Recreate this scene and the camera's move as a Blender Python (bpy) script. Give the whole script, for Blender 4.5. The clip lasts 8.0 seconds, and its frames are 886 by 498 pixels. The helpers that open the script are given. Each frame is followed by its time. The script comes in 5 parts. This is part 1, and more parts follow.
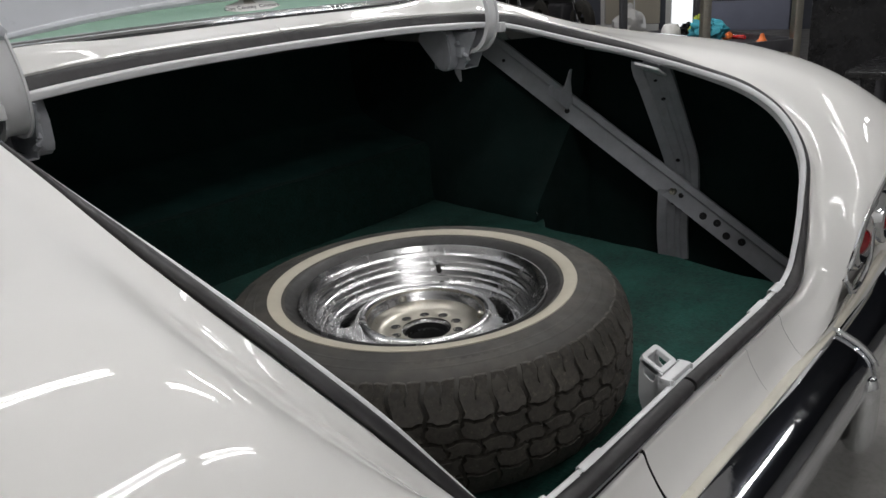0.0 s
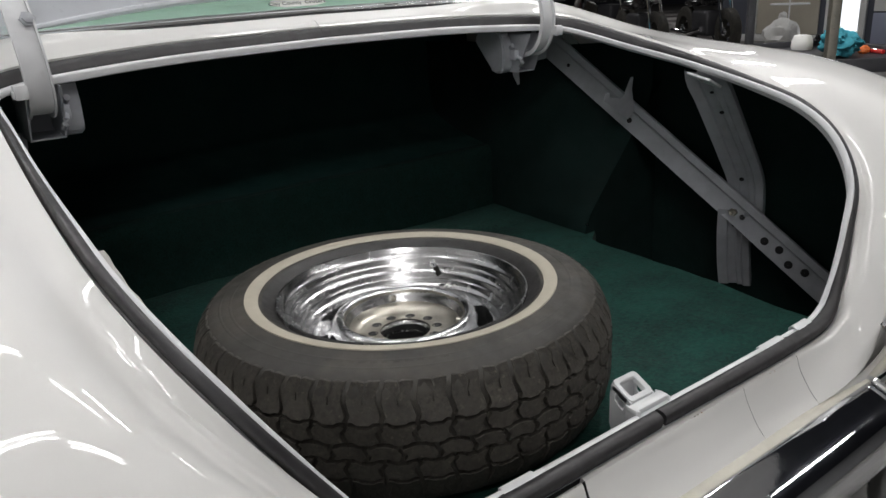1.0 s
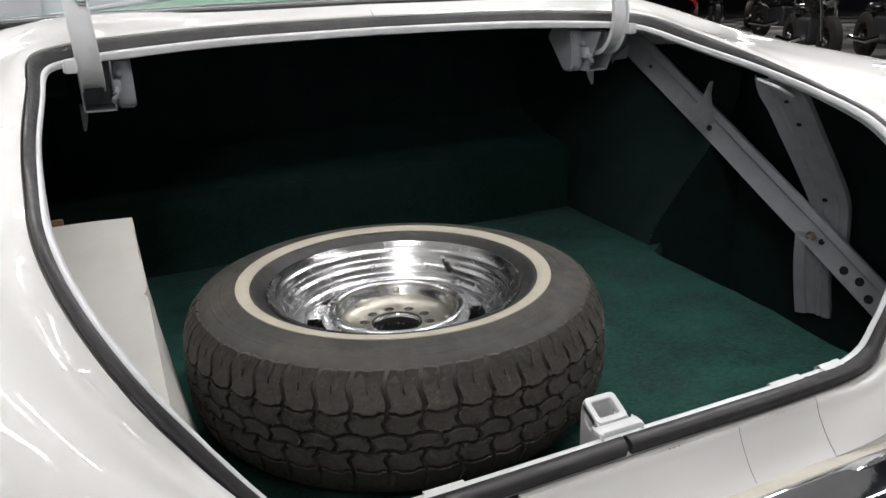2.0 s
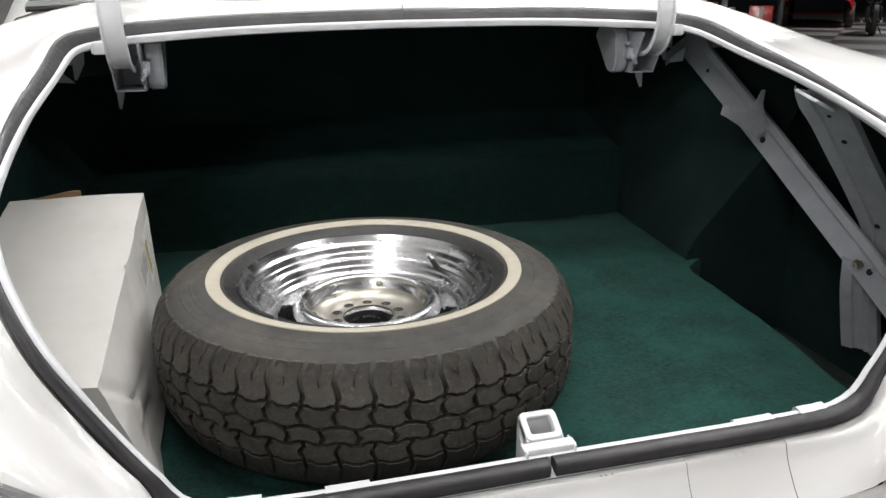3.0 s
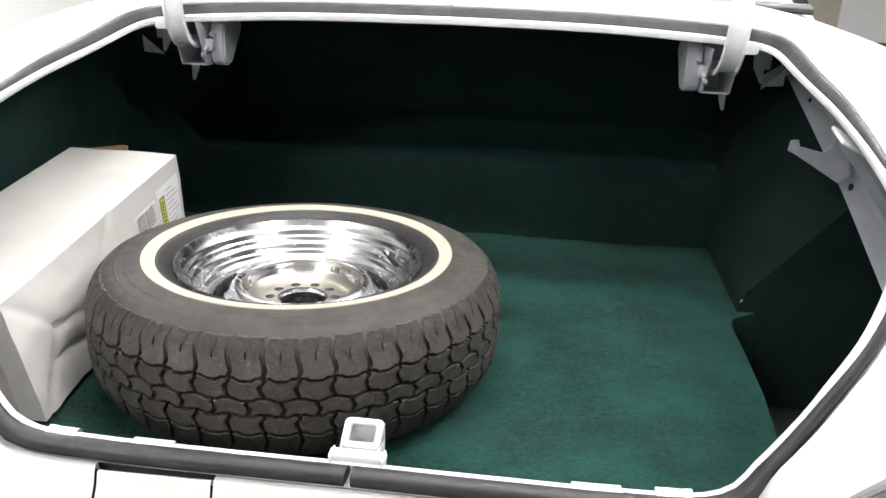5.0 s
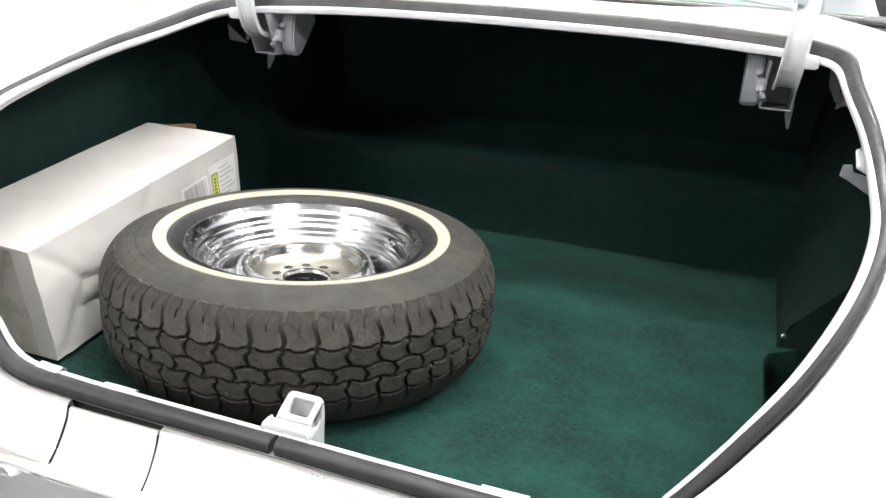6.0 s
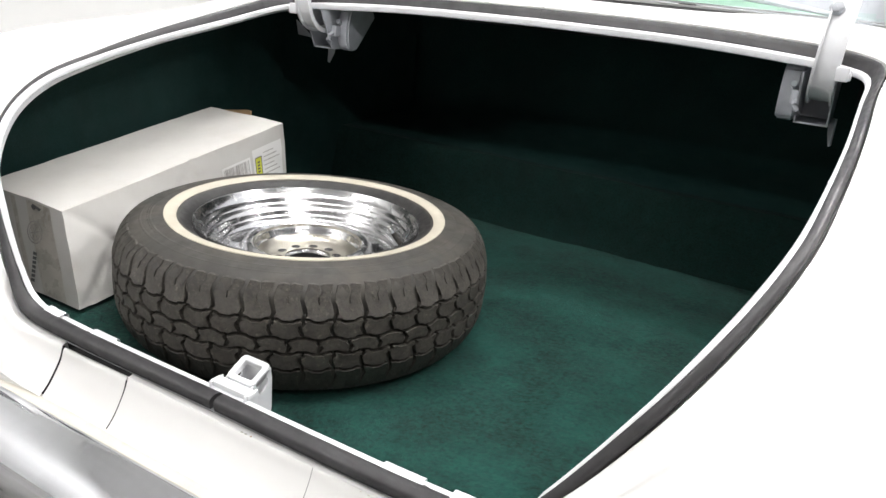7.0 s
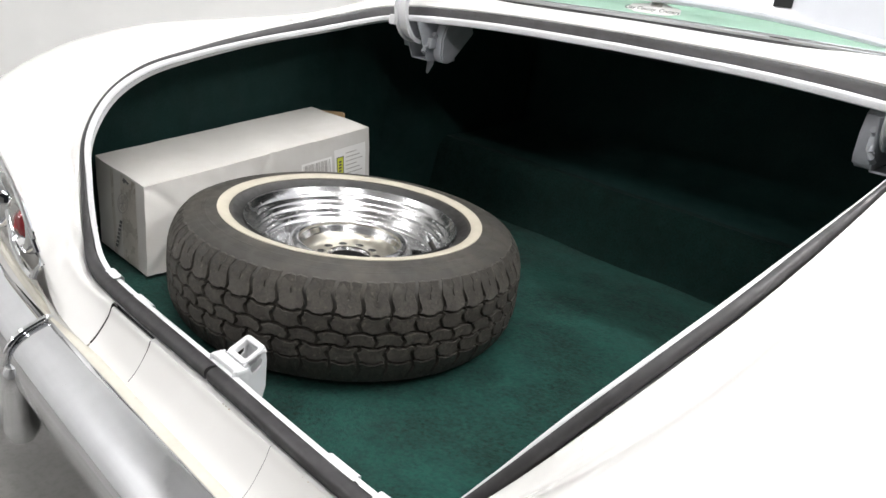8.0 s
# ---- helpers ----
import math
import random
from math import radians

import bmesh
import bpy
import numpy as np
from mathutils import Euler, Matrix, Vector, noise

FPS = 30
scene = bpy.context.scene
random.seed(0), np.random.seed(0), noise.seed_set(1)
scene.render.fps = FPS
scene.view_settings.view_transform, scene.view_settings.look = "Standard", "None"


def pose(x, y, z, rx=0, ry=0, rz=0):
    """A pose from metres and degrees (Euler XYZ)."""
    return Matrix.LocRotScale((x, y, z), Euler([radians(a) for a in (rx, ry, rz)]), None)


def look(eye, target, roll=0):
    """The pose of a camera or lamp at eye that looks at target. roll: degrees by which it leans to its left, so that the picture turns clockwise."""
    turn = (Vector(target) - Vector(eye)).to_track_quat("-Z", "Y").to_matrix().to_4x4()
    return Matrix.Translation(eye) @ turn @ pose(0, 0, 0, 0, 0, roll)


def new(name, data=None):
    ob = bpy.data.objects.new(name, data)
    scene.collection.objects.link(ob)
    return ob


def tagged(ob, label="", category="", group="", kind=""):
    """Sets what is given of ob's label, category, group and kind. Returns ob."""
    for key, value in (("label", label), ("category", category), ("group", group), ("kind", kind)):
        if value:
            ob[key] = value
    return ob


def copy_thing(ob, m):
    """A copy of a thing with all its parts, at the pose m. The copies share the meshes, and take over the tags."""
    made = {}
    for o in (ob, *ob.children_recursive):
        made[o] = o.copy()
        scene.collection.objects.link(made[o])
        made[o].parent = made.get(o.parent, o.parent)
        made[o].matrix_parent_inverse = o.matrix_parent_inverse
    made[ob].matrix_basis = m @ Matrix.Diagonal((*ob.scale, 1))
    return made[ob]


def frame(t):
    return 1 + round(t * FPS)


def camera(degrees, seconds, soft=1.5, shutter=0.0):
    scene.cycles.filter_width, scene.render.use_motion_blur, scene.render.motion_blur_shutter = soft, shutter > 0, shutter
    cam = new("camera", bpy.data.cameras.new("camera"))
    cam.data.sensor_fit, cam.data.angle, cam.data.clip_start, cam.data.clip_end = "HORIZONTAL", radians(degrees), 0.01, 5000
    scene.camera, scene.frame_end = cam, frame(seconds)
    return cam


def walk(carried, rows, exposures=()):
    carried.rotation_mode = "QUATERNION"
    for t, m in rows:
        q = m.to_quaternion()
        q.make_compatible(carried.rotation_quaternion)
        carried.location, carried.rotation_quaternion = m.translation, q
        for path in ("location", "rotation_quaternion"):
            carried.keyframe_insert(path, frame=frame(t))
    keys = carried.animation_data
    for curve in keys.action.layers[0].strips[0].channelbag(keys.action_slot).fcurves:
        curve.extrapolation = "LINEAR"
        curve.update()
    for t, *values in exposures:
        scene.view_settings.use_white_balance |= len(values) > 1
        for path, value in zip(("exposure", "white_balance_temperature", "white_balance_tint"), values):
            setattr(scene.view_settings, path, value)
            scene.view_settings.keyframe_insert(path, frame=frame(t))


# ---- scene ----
cam = camera(61.1, 8.0)
PATH = [
    (0, (-0.977, -0.805, 1.16), (0.389, 0.486, 0.477), -4.4),
    (0.5, (-0.889, -0.889, 1.149), (0.345, 0.537, 0.485), -3.8),
    (1, (-0.787, -0.956, 1.14), (0.322, 0.574, 0.484), -3.2),
    (2.5, (-0.46, -1.1, 1.118), (0.153, 0.688, 0.463), -1.1),
    (3, (-0.342, -1.127, 1.124), (0.128, 0.7, 0.46), -0.4),
    (3.5, (-0.203, -1.145, 1.119), (0.085, 0.721, 0.461), 0.4),
    (4, (-0.073, -1.155, 1.119), (0.094, 0.725, 0.456), 1.0),
    (5.5, (0.288, -1.12, 1.12), (-0.097, 0.725, 0.45), 3.4),
    (6, (0.42, -1.095, 1.12), (-0.154, 0.698, 0.446), 4.2),
    (6.5, (0.542, -1.063, 1.121), (-0.198, 0.668, 0.445), 5.0),
    (7, (0.666, -1.018, 1.12), (-0.242, 0.629, 0.44), 5.4),
    (7.5, (0.761, -0.964, 1.13), (-0.329, 0.567, 0.445), 6.9),
    (8, (0.868, -0.885, 1.147), (-0.395, 0.504, 0.457), 7.9),
]
EXPOSURES = [(0.0, -1.4), (1.0, -1.24), (2.5, -0.64), (3.5, -0.22), (5.5, 0.34), (6.5, 0.18), (8.0, -0.18)]
walk(cam, [(t, look(eye, target, roll)) for t, eye, target, roll in PATH], EXPOSURES)

# ---- light: closed garage hall with unseen ceiling tubes, most added for light ----
world = bpy.data.worlds.new("hall_world")
scene.world = world
world.use_nodes = True
world.node_tree.nodes["Background"].inputs[0].default_value = (0.9, 0.93, 1.0, 1)
world.node_tree.nodes["Background"].inputs[1].default_value = 0.05
TUBE_POWER = 38
CEIL = 3.6


# ---- materials ----
def nodes_of(name):
    m = bpy.data.materials.new(name)
    m.use_nodes = True
    nt = m.node_tree
    return m, nt, nt.nodes["Principled BSDF"]


def surface(name, colour, rough=0.5, metal=0.0, var=0.15, scale=20.0, bump=0.0, bump_scale=200.0, coat=0.0, rough_var=0.1, fine=0.0, fine_scale=300.0, detail=4.0, sheen=0.0, stain=None, stain_amount=0.0, stain_scale=5.0, spread=(0.45, 0.7), object_random=0.0):
    """A procedural material: base colour varied at two scales, stains, roughness variation and relief."""
    m, nt, b = nodes_of(name)
    N, L = nt.nodes, nt.links
    tc = N.new("ShaderNodeTexCoord")

    def noise_tex(sc, det=4.0, rough_=0.6):
        n = N.new("ShaderNodeTexNoise")
        n.inputs["Scale"].default_value, n.inputs["Detail"].default_value, n.inputs["Roughness"].default_value = sc, det, rough_
        L.new(tc.outputs["Object"], n.inputs["Vector"])
        return n.outputs["Fac"]

    def mix(a, c, f, mode="MIX"):
        x = N.new("ShaderNodeMix")
        x.data_type, x.blend_type = "RGBA", mode
        for sock, val in ((x.inputs[0], f), (x.inputs[6], a), (x.inputs[7], c)):
            if isinstance(val, (tuple, float, int)):
                sock.default_value = val
            else:
                L.new(val, sock)
        return x.outputs[2]

    def ramp(f, lo, hi, a=0.0, c=1.0):
        r = N.new("ShaderNodeMapRange")
        L.new(f, r.inputs[0])
        for i, v in zip((1, 2, 3, 4), (lo, hi, a, c)):
            r.inputs[i].default_value = v
        return r.outputs[0]

    dark = tuple(c * (1 - var) for c in colour) + (1,)
    light = tuple(min(1, c * (1 + var)) for c in colour) + (1,)
    col = mix(dark, light, ramp(noise_tex(scale, detail), 0.3, 0.7))
    if fine:
        fd = tuple(c * (1 - fine) for c in colour) + (1,)
        col = mix(col, fd, ramp(noise_tex(fine_scale, 2.0), 0.45, 0.7, 0, 0.9))
    if stain:
        col = mix(col, stain + (1,), ramp(noise_tex(stain_scale, 6.0, 0.65), spread[0], spread[1], 0, stain_amount))
    if object_random:
        oi = N.new("ShaderNodeObjectInfo")
        col = mix(col, tuple(c * 0.35 for c in colour) + (1,), ramp(oi.outputs["Random"], 0, 1, 0, object_random))
    L.new(col, b.inputs["Base Color"])
    L.new(ramp(noise_tex(scale * 2.3, 5.0), 0.3, 0.7, max(0.02, rough - rough_var), min(1, rough + rough_var)), b.inputs["Roughness"])
    b.inputs["Metallic"].default_value = metal
    b.inputs["Coat Weight"].default_value = coat
    b.inputs["Coat Roughness"].default_value = 0.03
    if sheen:
        b.inputs["Sheen Weight"].default_value = sheen
    if bump:
        bp = N.new("ShaderNodeBump")
        bp.inputs["Strength"].default_value = bump
        bp.inputs["Distance"].default_value = 0.002
        L.new(noise_tex(bump_scale, 3.0), bp.inputs["Height"])
        L.new(bp.outputs[0], b.inputs["Normal"])
    return m


def glow(name, colour, strength):
    m, nt, b = nodes_of(name)
    b.inputs["Emission Color"].default_value = colour + (1,)
    b.inputs["Emission Strength"].default_value = strength
    b.inputs["Base Color"].default_value = (0.8, 0.8, 0.8, 1)
    return m


CREAM = surface("cream_filler_enamel", (0.66, 0.63, 0.55), 0.45, var=0.06, scale=20, coat=0.4, stain=(0.4, 0.37, 0.3), stain_amount=0.3, stain_scale=60, spread=(0.6, 0.75))
PAINT = surface("white_car_paint", (0.80, 0.79, 0.77), 0.5, var=0.02, scale=6, coat=1.0, rough_var=0.05, bump=0.02, bump_scale=500)
PRIMED = surface("white_satin_paint", (0.76, 0.765, 0.78), 0.4, var=0.05, scale=14, rough_var=0.12, stain=(0.45, 0.42, 0.38), stain_amount=0.35, stain_scale=40, spread=(0.62, 0.8))
STEEL = surface("grey_white_stamped_steel", (0.44, 0.455, 0.49), 0.42, var=0.10, scale=25, rough_var=0.15, stain=(0.3, 0.28, 0.25), stain_amount=0.4, stain_scale=30, spread=(0.6, 0.8), bump=0.05, bump_scale=120)
LID_PAINT = surface("lid_inner_paint", (0.62, 0.64, 0.68), 0.35, var=0.03, scale=10, coat=0.3)
CHROME = surface("chrome", (0.80, 0.81, 0.82), 0.05, metal=1.0, var=0.03, scale=30, rough_var=0.03)
RIM_CHROME = surface("hazy_wheel_chrome", (0.60, 0.60, 0.605), 0.24, metal=1.0, var=0.06, scale=22, rough_var=0.06, coat=0.4, stain=(0.5, 0.48, 0.44), stain_amount=0.35, stain_scale=45, spread=(0.58, 0.78))
CHROME_WORN = surface("pitted_bumper_chrome", (0.80, 0.81, 0.84), 0.05, metal=1.0, var=0.05, scale=14, rough_var=0.04, bump=0.03, bump_scale=60, stain=(0.35, 0.33, 0.3), stain_amount=0.4, stain_scale=110, spread=(0.68, 0.75))
CHROME_DULL = surface("dull_plated_steel", (0.44, 0.42, 0.365), 0.36, metal=1.0, var=0.08, scale=30, rough_var=0.1, stain=(0.45, 0.38, 0.27), stain_amount=0.35, stain_scale=35, spread=(0.55, 0.75))
# flat black for gasket rubber, and for shade in holes and closed spaces
BLACK = surface("black_shade_and_rubber", (0.012, 0.012, 0.013), 0.7, var=0.2, scale=20)
SEAL = surface("weatherstrip_rubber", (0.024, 0.0225, 0.024), 0.5, var=0.25, scale=30, rough_var=0.12, bump=0.08, bump_scale=90, stain=(0.055, 0.053, 0.056), stain_amount=0.4, stain_scale=18, spread=(0.5, 0.7))
RUBBER = surface("tyre_rubber", (0.023, 0.0212, 0.0175), 0.66, var=0.2, scale=18, rough_var=0.1, bump=0.08, bump_scale=250, stain=(0.085, 0.072, 0.054), stain_amount=0.5, stain_scale=14, spread=(0.45, 0.75))
RUBBER_BLACK = surface("clean_black_rubber", (0.013, 0.012, 0.0115), 0.55, var=0.2, scale=25, bump=0.05, bump_scale=200)
TREAD = surface("dusty_tread_rubber", (0.040, 0.0355, 0.029), 0.72, var=0.3, scale=40, rough_var=0.1, bump=0.25, bump_scale=260, fine=0.5, fine_scale=180, stain=(0.15, 0.135, 0.105), stain_amount=0.6, stain_scale=130, spread=(0.58, 0.74))
WHITEWALL = surface("yellowed_whitewall_rubber", (0.43, 0.395, 0.32), 0.6, var=0.05, scale=25, bump=0.04, bump_scale=200, stain=(0.42, 0.36, 0.27), stain_amount=0.5, stain_scale=30, spread=(0.6, 0.78))
CARPET = surface("green_carpet", (0.0030, 0.0295, 0.0228), 0.95, var=0.35, scale=40, bump=1.0, bump_scale=150, fine=0.9, fine_scale=120, sheen=0.03, stain=(0.0100, 0.080, 0.063), stain_amount=0.7, stain_scale=6, spread=(0.38, 0.78))
# the floor's carpet again, darkened to carry the shade on the step
SHADED_CARPET = surface("shade_darkened_carpet", (0.0021, 0.0190, 0.0150), 0.95, var=0.25, scale=18, bump=1.0, bump_scale=220, fine=0.6, fine_scale=200, sheen=0.02)
LINER = surface("green_trim_board", (0.0040, 0.0235, 0.0205), 0.85, var=0.25, scale=8, bump=0.5, bump_scale=420, fine=0.35, fine_scale=330)
BOARD = surface("dark_green_board", (0.0062, 0.034, 0.0305), 0.8, var=0.25, scale=5, bump=0.3, bump_scale=300, fine=0.3, fine_scale=200)
# darker copy of the trim board, with the right-hand side's shade in its colour
SHADED_BOARD = surface("shade_darkened_board", (0.0030, 0.0150, 0.0132), 0.85, var=0.3, scale=6, bump=0.4, bump_scale=300, fine=0.3, fine_scale=220)
# cloth and fibre board hardly shine
for m_ in (CARPET, SHADED_CARPET, LINER, BOARD, SHADED_BOARD):
    m_.node_tree.nodes["Principled BSDF"].inputs["Specular IOR Level"].default_value = 0.28
# closing panels inside the body, their shade put into a near-black colour
SHADED_STEEL = surface("shade_darkened_steel", (0.012, 0.02, 0.018), 0.7, var=0.3, scale=12)
CARD = surface("white_cardboard", (0.58, 0.565, 0.535), 0.75, var=0.05, scale=8, bump=0.15, bump_scale=60, stain=(0.45, 0.40, 0.33), stain_amount=0.35, stain_scale=9, spread=(0.55, 0.8))
KRAFT = surface("brown_cardboard", (0.38, 0.25, 0.14), 0.8, var=0.12, scale=20, bump=0.1, bump_scale=80)
TAPE = surface("grey_packing_tape", (0.48, 0.45, 0.40), 0.3, var=0.12, scale=15, stain=(0.2, 0.18, 0.15), stain_amount=0.6, stain_scale=20, spread=(0.5, 0.7))
INK = surface("printing_ink", (0.10, 0.10, 0.10), 0.7, var=0.3, scale=80)
PALE_INK = surface("pale_printing_ink", (0.35, 0.33, 0.31), 0.7, var=0.2, scale=80)
PAPER = surface("white_label_paper", (0.78, 0.77, 0.75), 0.6, var=0.03, scale=20)
YELLOW = surface("yellow_label_print", (0.72, 0.74, 0.08), 0.6, var=0.08, scale=40)
RED_LENS = surface("red_lens", (0.24, 0.005, 0.009), 0.08, var=0.2, scale=40, coat=1.0)
MINT = surface("pale_mint_upholstery", (0.40, 0.53, 0.46), 0.7, var=0.06, scale=6, bump=0.1, bump_scale=100)
CONCRETE = surface("grey_painted_concrete", (0.23, 0.225, 0.215), 0.45, var=0.15, scale=2.5, bump=0.1, bump_scale=60, fine=0.2, fine_scale=60, rough_var=0.12, stain=(0.12, 0.115, 0.11), stain_amount=0.5, stain_scale=1.5)
WALL = surface("pale_grey_wall", (0.72, 0.72, 0.71), 0.7, var=0.03, scale=2, bump=0.05, bump_scale=60)
MID_WALL = surface("mid_grey_wall", (0.42, 0.42, 0.42), 0.7, var=0.05, scale=2, bump=0.05, bump_scale=60)
# grey with the far side's lack of light put into it
DIM = surface("unlit_grey_wall", (0.065, 0.07, 0.09), 0.6, var=0.08, scale=2)
BEIGE = surface("beige_panelling", (0.50, 0.46, 0.38), 0.6, var=0.05, scale=3)
CEILING = surface("ceiling_board", (0.80, 0.80, 0.80), 0.8, var=0.04, scale=2)
TUBE = glow("tube_light", (1.0, 0.99, 0.985), 70.0)


def glass(name, colour, rough=0.0):
    m, nt, b = nodes_of(name)
    b.inputs["Base Color"].default_value = colour + (1,)
    b.inputs["Transmission Weight"].default_value = 1.0
    b.inputs["Roughness"].default_value = rough
    b.inputs["IOR"].default_value = 1.5
    return m


GLASS = glass("green_tinted_glass", (0.80, 0.95, 0.88))


# ---- mesh helpers ----
def finish(bm, smooth=True, angle=40):
    bmesh.ops.remove_doubles(bm, verts=bm.verts, dist=1e-6)
    bmesh.ops.recalc_face_normals(bm, faces=bm.faces)
    for f in bm.faces:
        f.smooth = smooth
    if smooth:
        for e in bm.edges:
            if len(e.link_faces) == 2 and e.calc_face_angle(0) > radians(angle):
                e.smooth = False


def mesh_of(name, bm, material, smooth=True, angle=40):
    finish(bm, smooth, angle)
    me = bpy.data.meshes.new(name)
    bm.to_mesh(me)
    bm.free()
    me.materials.append(material)
    return me


def part(name, bm, material, parent=None, label="", smooth=True, angle=40, m=None):
    ob = new(name, mesh_of(name, bm, material, smooth, angle))
    if parent is not None:
        ob.parent = parent
    if m is not None:
        ob.matrix_basis = m
    if label:
        ob["label"] = label
    return ob


def empty(name, at=(0, 0, 0), label="", category="", group="", kind=""):
    ob = new(name)
    ob.location = at
    ob.empty_display_size = 0.1
    return tagged(ob, label, category, group, kind)


def box_bm(x0, x1, y0, y1, z0, z1, bevel=0.0, seg=2, bm=None):
    own = bmesh.new()
    bmesh.ops.create_cube(own, size=1.0)
    for v in own.verts:
        v.co = Vector(((x0 + x1) / 2 + v.co.x * (x1 - x0), (y0 + y1) / 2 + v.co.y * (y1 - y0), (z0 + z1) / 2 + v.co.z * (z1 - z0)))
    if bevel:
        bmesh.ops.bevel(own, geom=list(own.edges), offset=bevel, segments=seg, affect="EDGES", profile=0.5)
    return own if bm is None else join(bm, own)


def join(bm, other, m=None):
    tmp = bpy.data.meshes.new("tmp")
    if m is not None:
        bmesh.ops.transform(other, matrix=m, verts=other.verts)
    other.to_mesh(tmp)
    other.free()
    bm.from_mesh(tmp)
    bpy.data.meshes.remove(tmp)
    return bm


def grid_bm(rows, close_u=False, close_v=False, bm=None):
    """A skin over rows of points."""
    bm = bm or bmesh.new()
    vs = [[bm.verts.new(p) for p in r] for r in rows]
    n, k = len(vs), len(vs[0])
    for i in range(n if close_u else n - 1):
        for j in range(k if close_v else k - 1):
            a, b, c, d = vs[i][j], vs[(i + 1) % n][j], vs[(i + 1) % n][(j + 1) % k], vs[i][(j + 1) % k]
            try:
                bm.faces.new((a, b, c, d))
            except ValueError:
                pass
    return bm


def lathe(profile, n=64, closed=False, a0=0.0, a1=2 * math.pi):
    """A skin of (r, z) turned round z."""
    full = abs(a1 - a0) > 6.28
    rows = []
    for i in range(n if full else n + 1):
        a = a0 + (a1 - a0) * i / n
        rows.append([(r * math.cos(a), r * math.sin(a), z) for r, z in profile])
    return grid_bm(rows, close_u=full, close_v=closed)


def tube_bm(points, radius, sides=8, closed=False, ends=True, flat=1.0, up=(0, 0, 1), bm=None):
    pts = [Vector(p) for p in points]
    rows = []
    n = len(pts)
    for i, p in enumerate(pts):
        t = (pts[(i + 1) % n] - pts[i - 1]) if closed else (pts[min(i + 1, n - 1)] - pts[max(i - 1, 0)])
        t.normalize()
        side = t.cross(Vector(up))
        if side.length < 1e-4:
            side = t.cross(Vector((1, 0, 0)))
        side.normalize()
        u = side.cross(t)
        r = radius[i] if isinstance(radius, (list, tuple)) else radius
        rows.append([p + side * math.cos(a) * r + u * math.sin(a) * r * flat for a in (2 * math.pi * k / sides for k in range(sides))])
    bm = grid_bm(rows, close_u=closed, close_v=True, bm=bm)
    if ends and not closed:
        for r in (0, n - 1):
            vs = [v for v in bm.verts if any((v.co - q).length < 1e-7 for q in rows[r])]
            if len(vs) >= 3:
                bmesh.ops.contextual_create(bm, geom=vs)
    return bm


def spline(keys, n):
    """n points evenly along a Catmull-Rom curve through the keys (any dimension)."""
    k = np.array(keys, float)
    dense = []
    for i in range(len(k) - 1):
        p0, p1, p2, p3 = k[max(i - 1, 0)], k[i], k[i + 1], k[min(i + 2, len(k) - 1)]
        for u in np.linspace(0, 1, 24, endpoint=(i == len(k) - 2)):
            dense.append(0.5 * (2 * p1 + (p2 - p0) * u + (2 * p0 - 5 * p1 + 4 * p2 - p3) * u * u + (3 * p1 - p0 - 3 * p2 + p3) * u ** 3))
    dense = np.array(dense)
    d = np.r_[0, np.cumsum(np.linalg.norm(np.diff(dense, axis=0), axis=1))]
    s = np.linspace(0, d[-1], n)
    return np.c_[tuple(np.interp(s, d, dense[:, c]) for c in range(k.shape[1]))]


def ribbon_bm(centre, across, up, width, thick, fold=0.0):
    """A bent strap: centre line, its across and up directions; fold turns its two long edges up."""
    w, rows = width / 2, []
    for p, a, u in zip(centre, across, up):
        p, a, u = Vector(p), Vector(a), Vector(u)
        sec = [(-w, fold), (-w + thick, fold), (-w + thick, thick), (w - thick, thick), (w - thick, fold), (w, fold), (w, 0), (-w, 0)] if fold else [(-w, thick), (w, thick), (w, 0), (-w, 0)]
        rows.append([p + a * x + u * z for x, z in sec])
    bm = grid_bm(rows, close_v=True)
    bm.faces.new([v for v in bm.verts][:len(rows[0])])
    bm.faces.new([v for v in bm.verts][-len(rows[0]):])
    return bm


def plate_bm(outline, thick, bevel=0.0):
    """A flat plate in x, y with its outline, thick along z."""
    bm = bmesh.new()
    f = bm.faces.new([bm.verts.new((x, y, 0)) for x, y in outline])
    out = bmesh.ops.extrude_face_region(bm, geom=[f])
    for v in out["geom"]:
        if isinstance(v, bmesh.types.BMVert):
            v.co.z += thick
    bmesh.ops.recalc_face_normals(bm, faces=bm.faces)
    if bevel:
        bmesh.ops.bevel(bm, geom=[e for e in bm.edges if e.calc_face_angle(0) > 0.5], offset=bevel, segments=2, affect="EDGES")
    return bm


def text_part(words, size, m, material, parent, name="lettering", label="", depth=0.0003):
    cu = bpy.data.curves.new(name, "FONT")
    cu.body, cu.size, cu.extrude, cu.align_x, cu.align_y = words, size, depth, "CENTER", "CENTER"
    tmp = bpy.data.objects.new(name, cu)
    scene.collection.objects.link(tmp)
    me = bpy.data.meshes.new_from_object(tmp.evaluated_get(bpy.context.evaluated_depsgraph_get()))
    bpy.data.objects.remove(tmp)
    me.materials.clear()
    me.materials.append(material)
    ob = new(name, me)
    ob.parent = parent
    ob.matrix_basis = m
    if label:
        ob["label"] = label
    return ob


def frame_m(origin, x_axis, y_axis):
    x = Vector(x_axis).normalized()
    z = x.cross(Vector(y_axis)).normalized()
    y = z.cross(x)
    return Matrix(((x.x, y.x, z.x, origin[0]), (x.y, y.y, z.y, origin[1]), (x.z, y.z, z.z, origin[2]), (0, 0, 0, 1)))


MIRROR = Matrix.Diagonal((-1, 1, 1, 1))


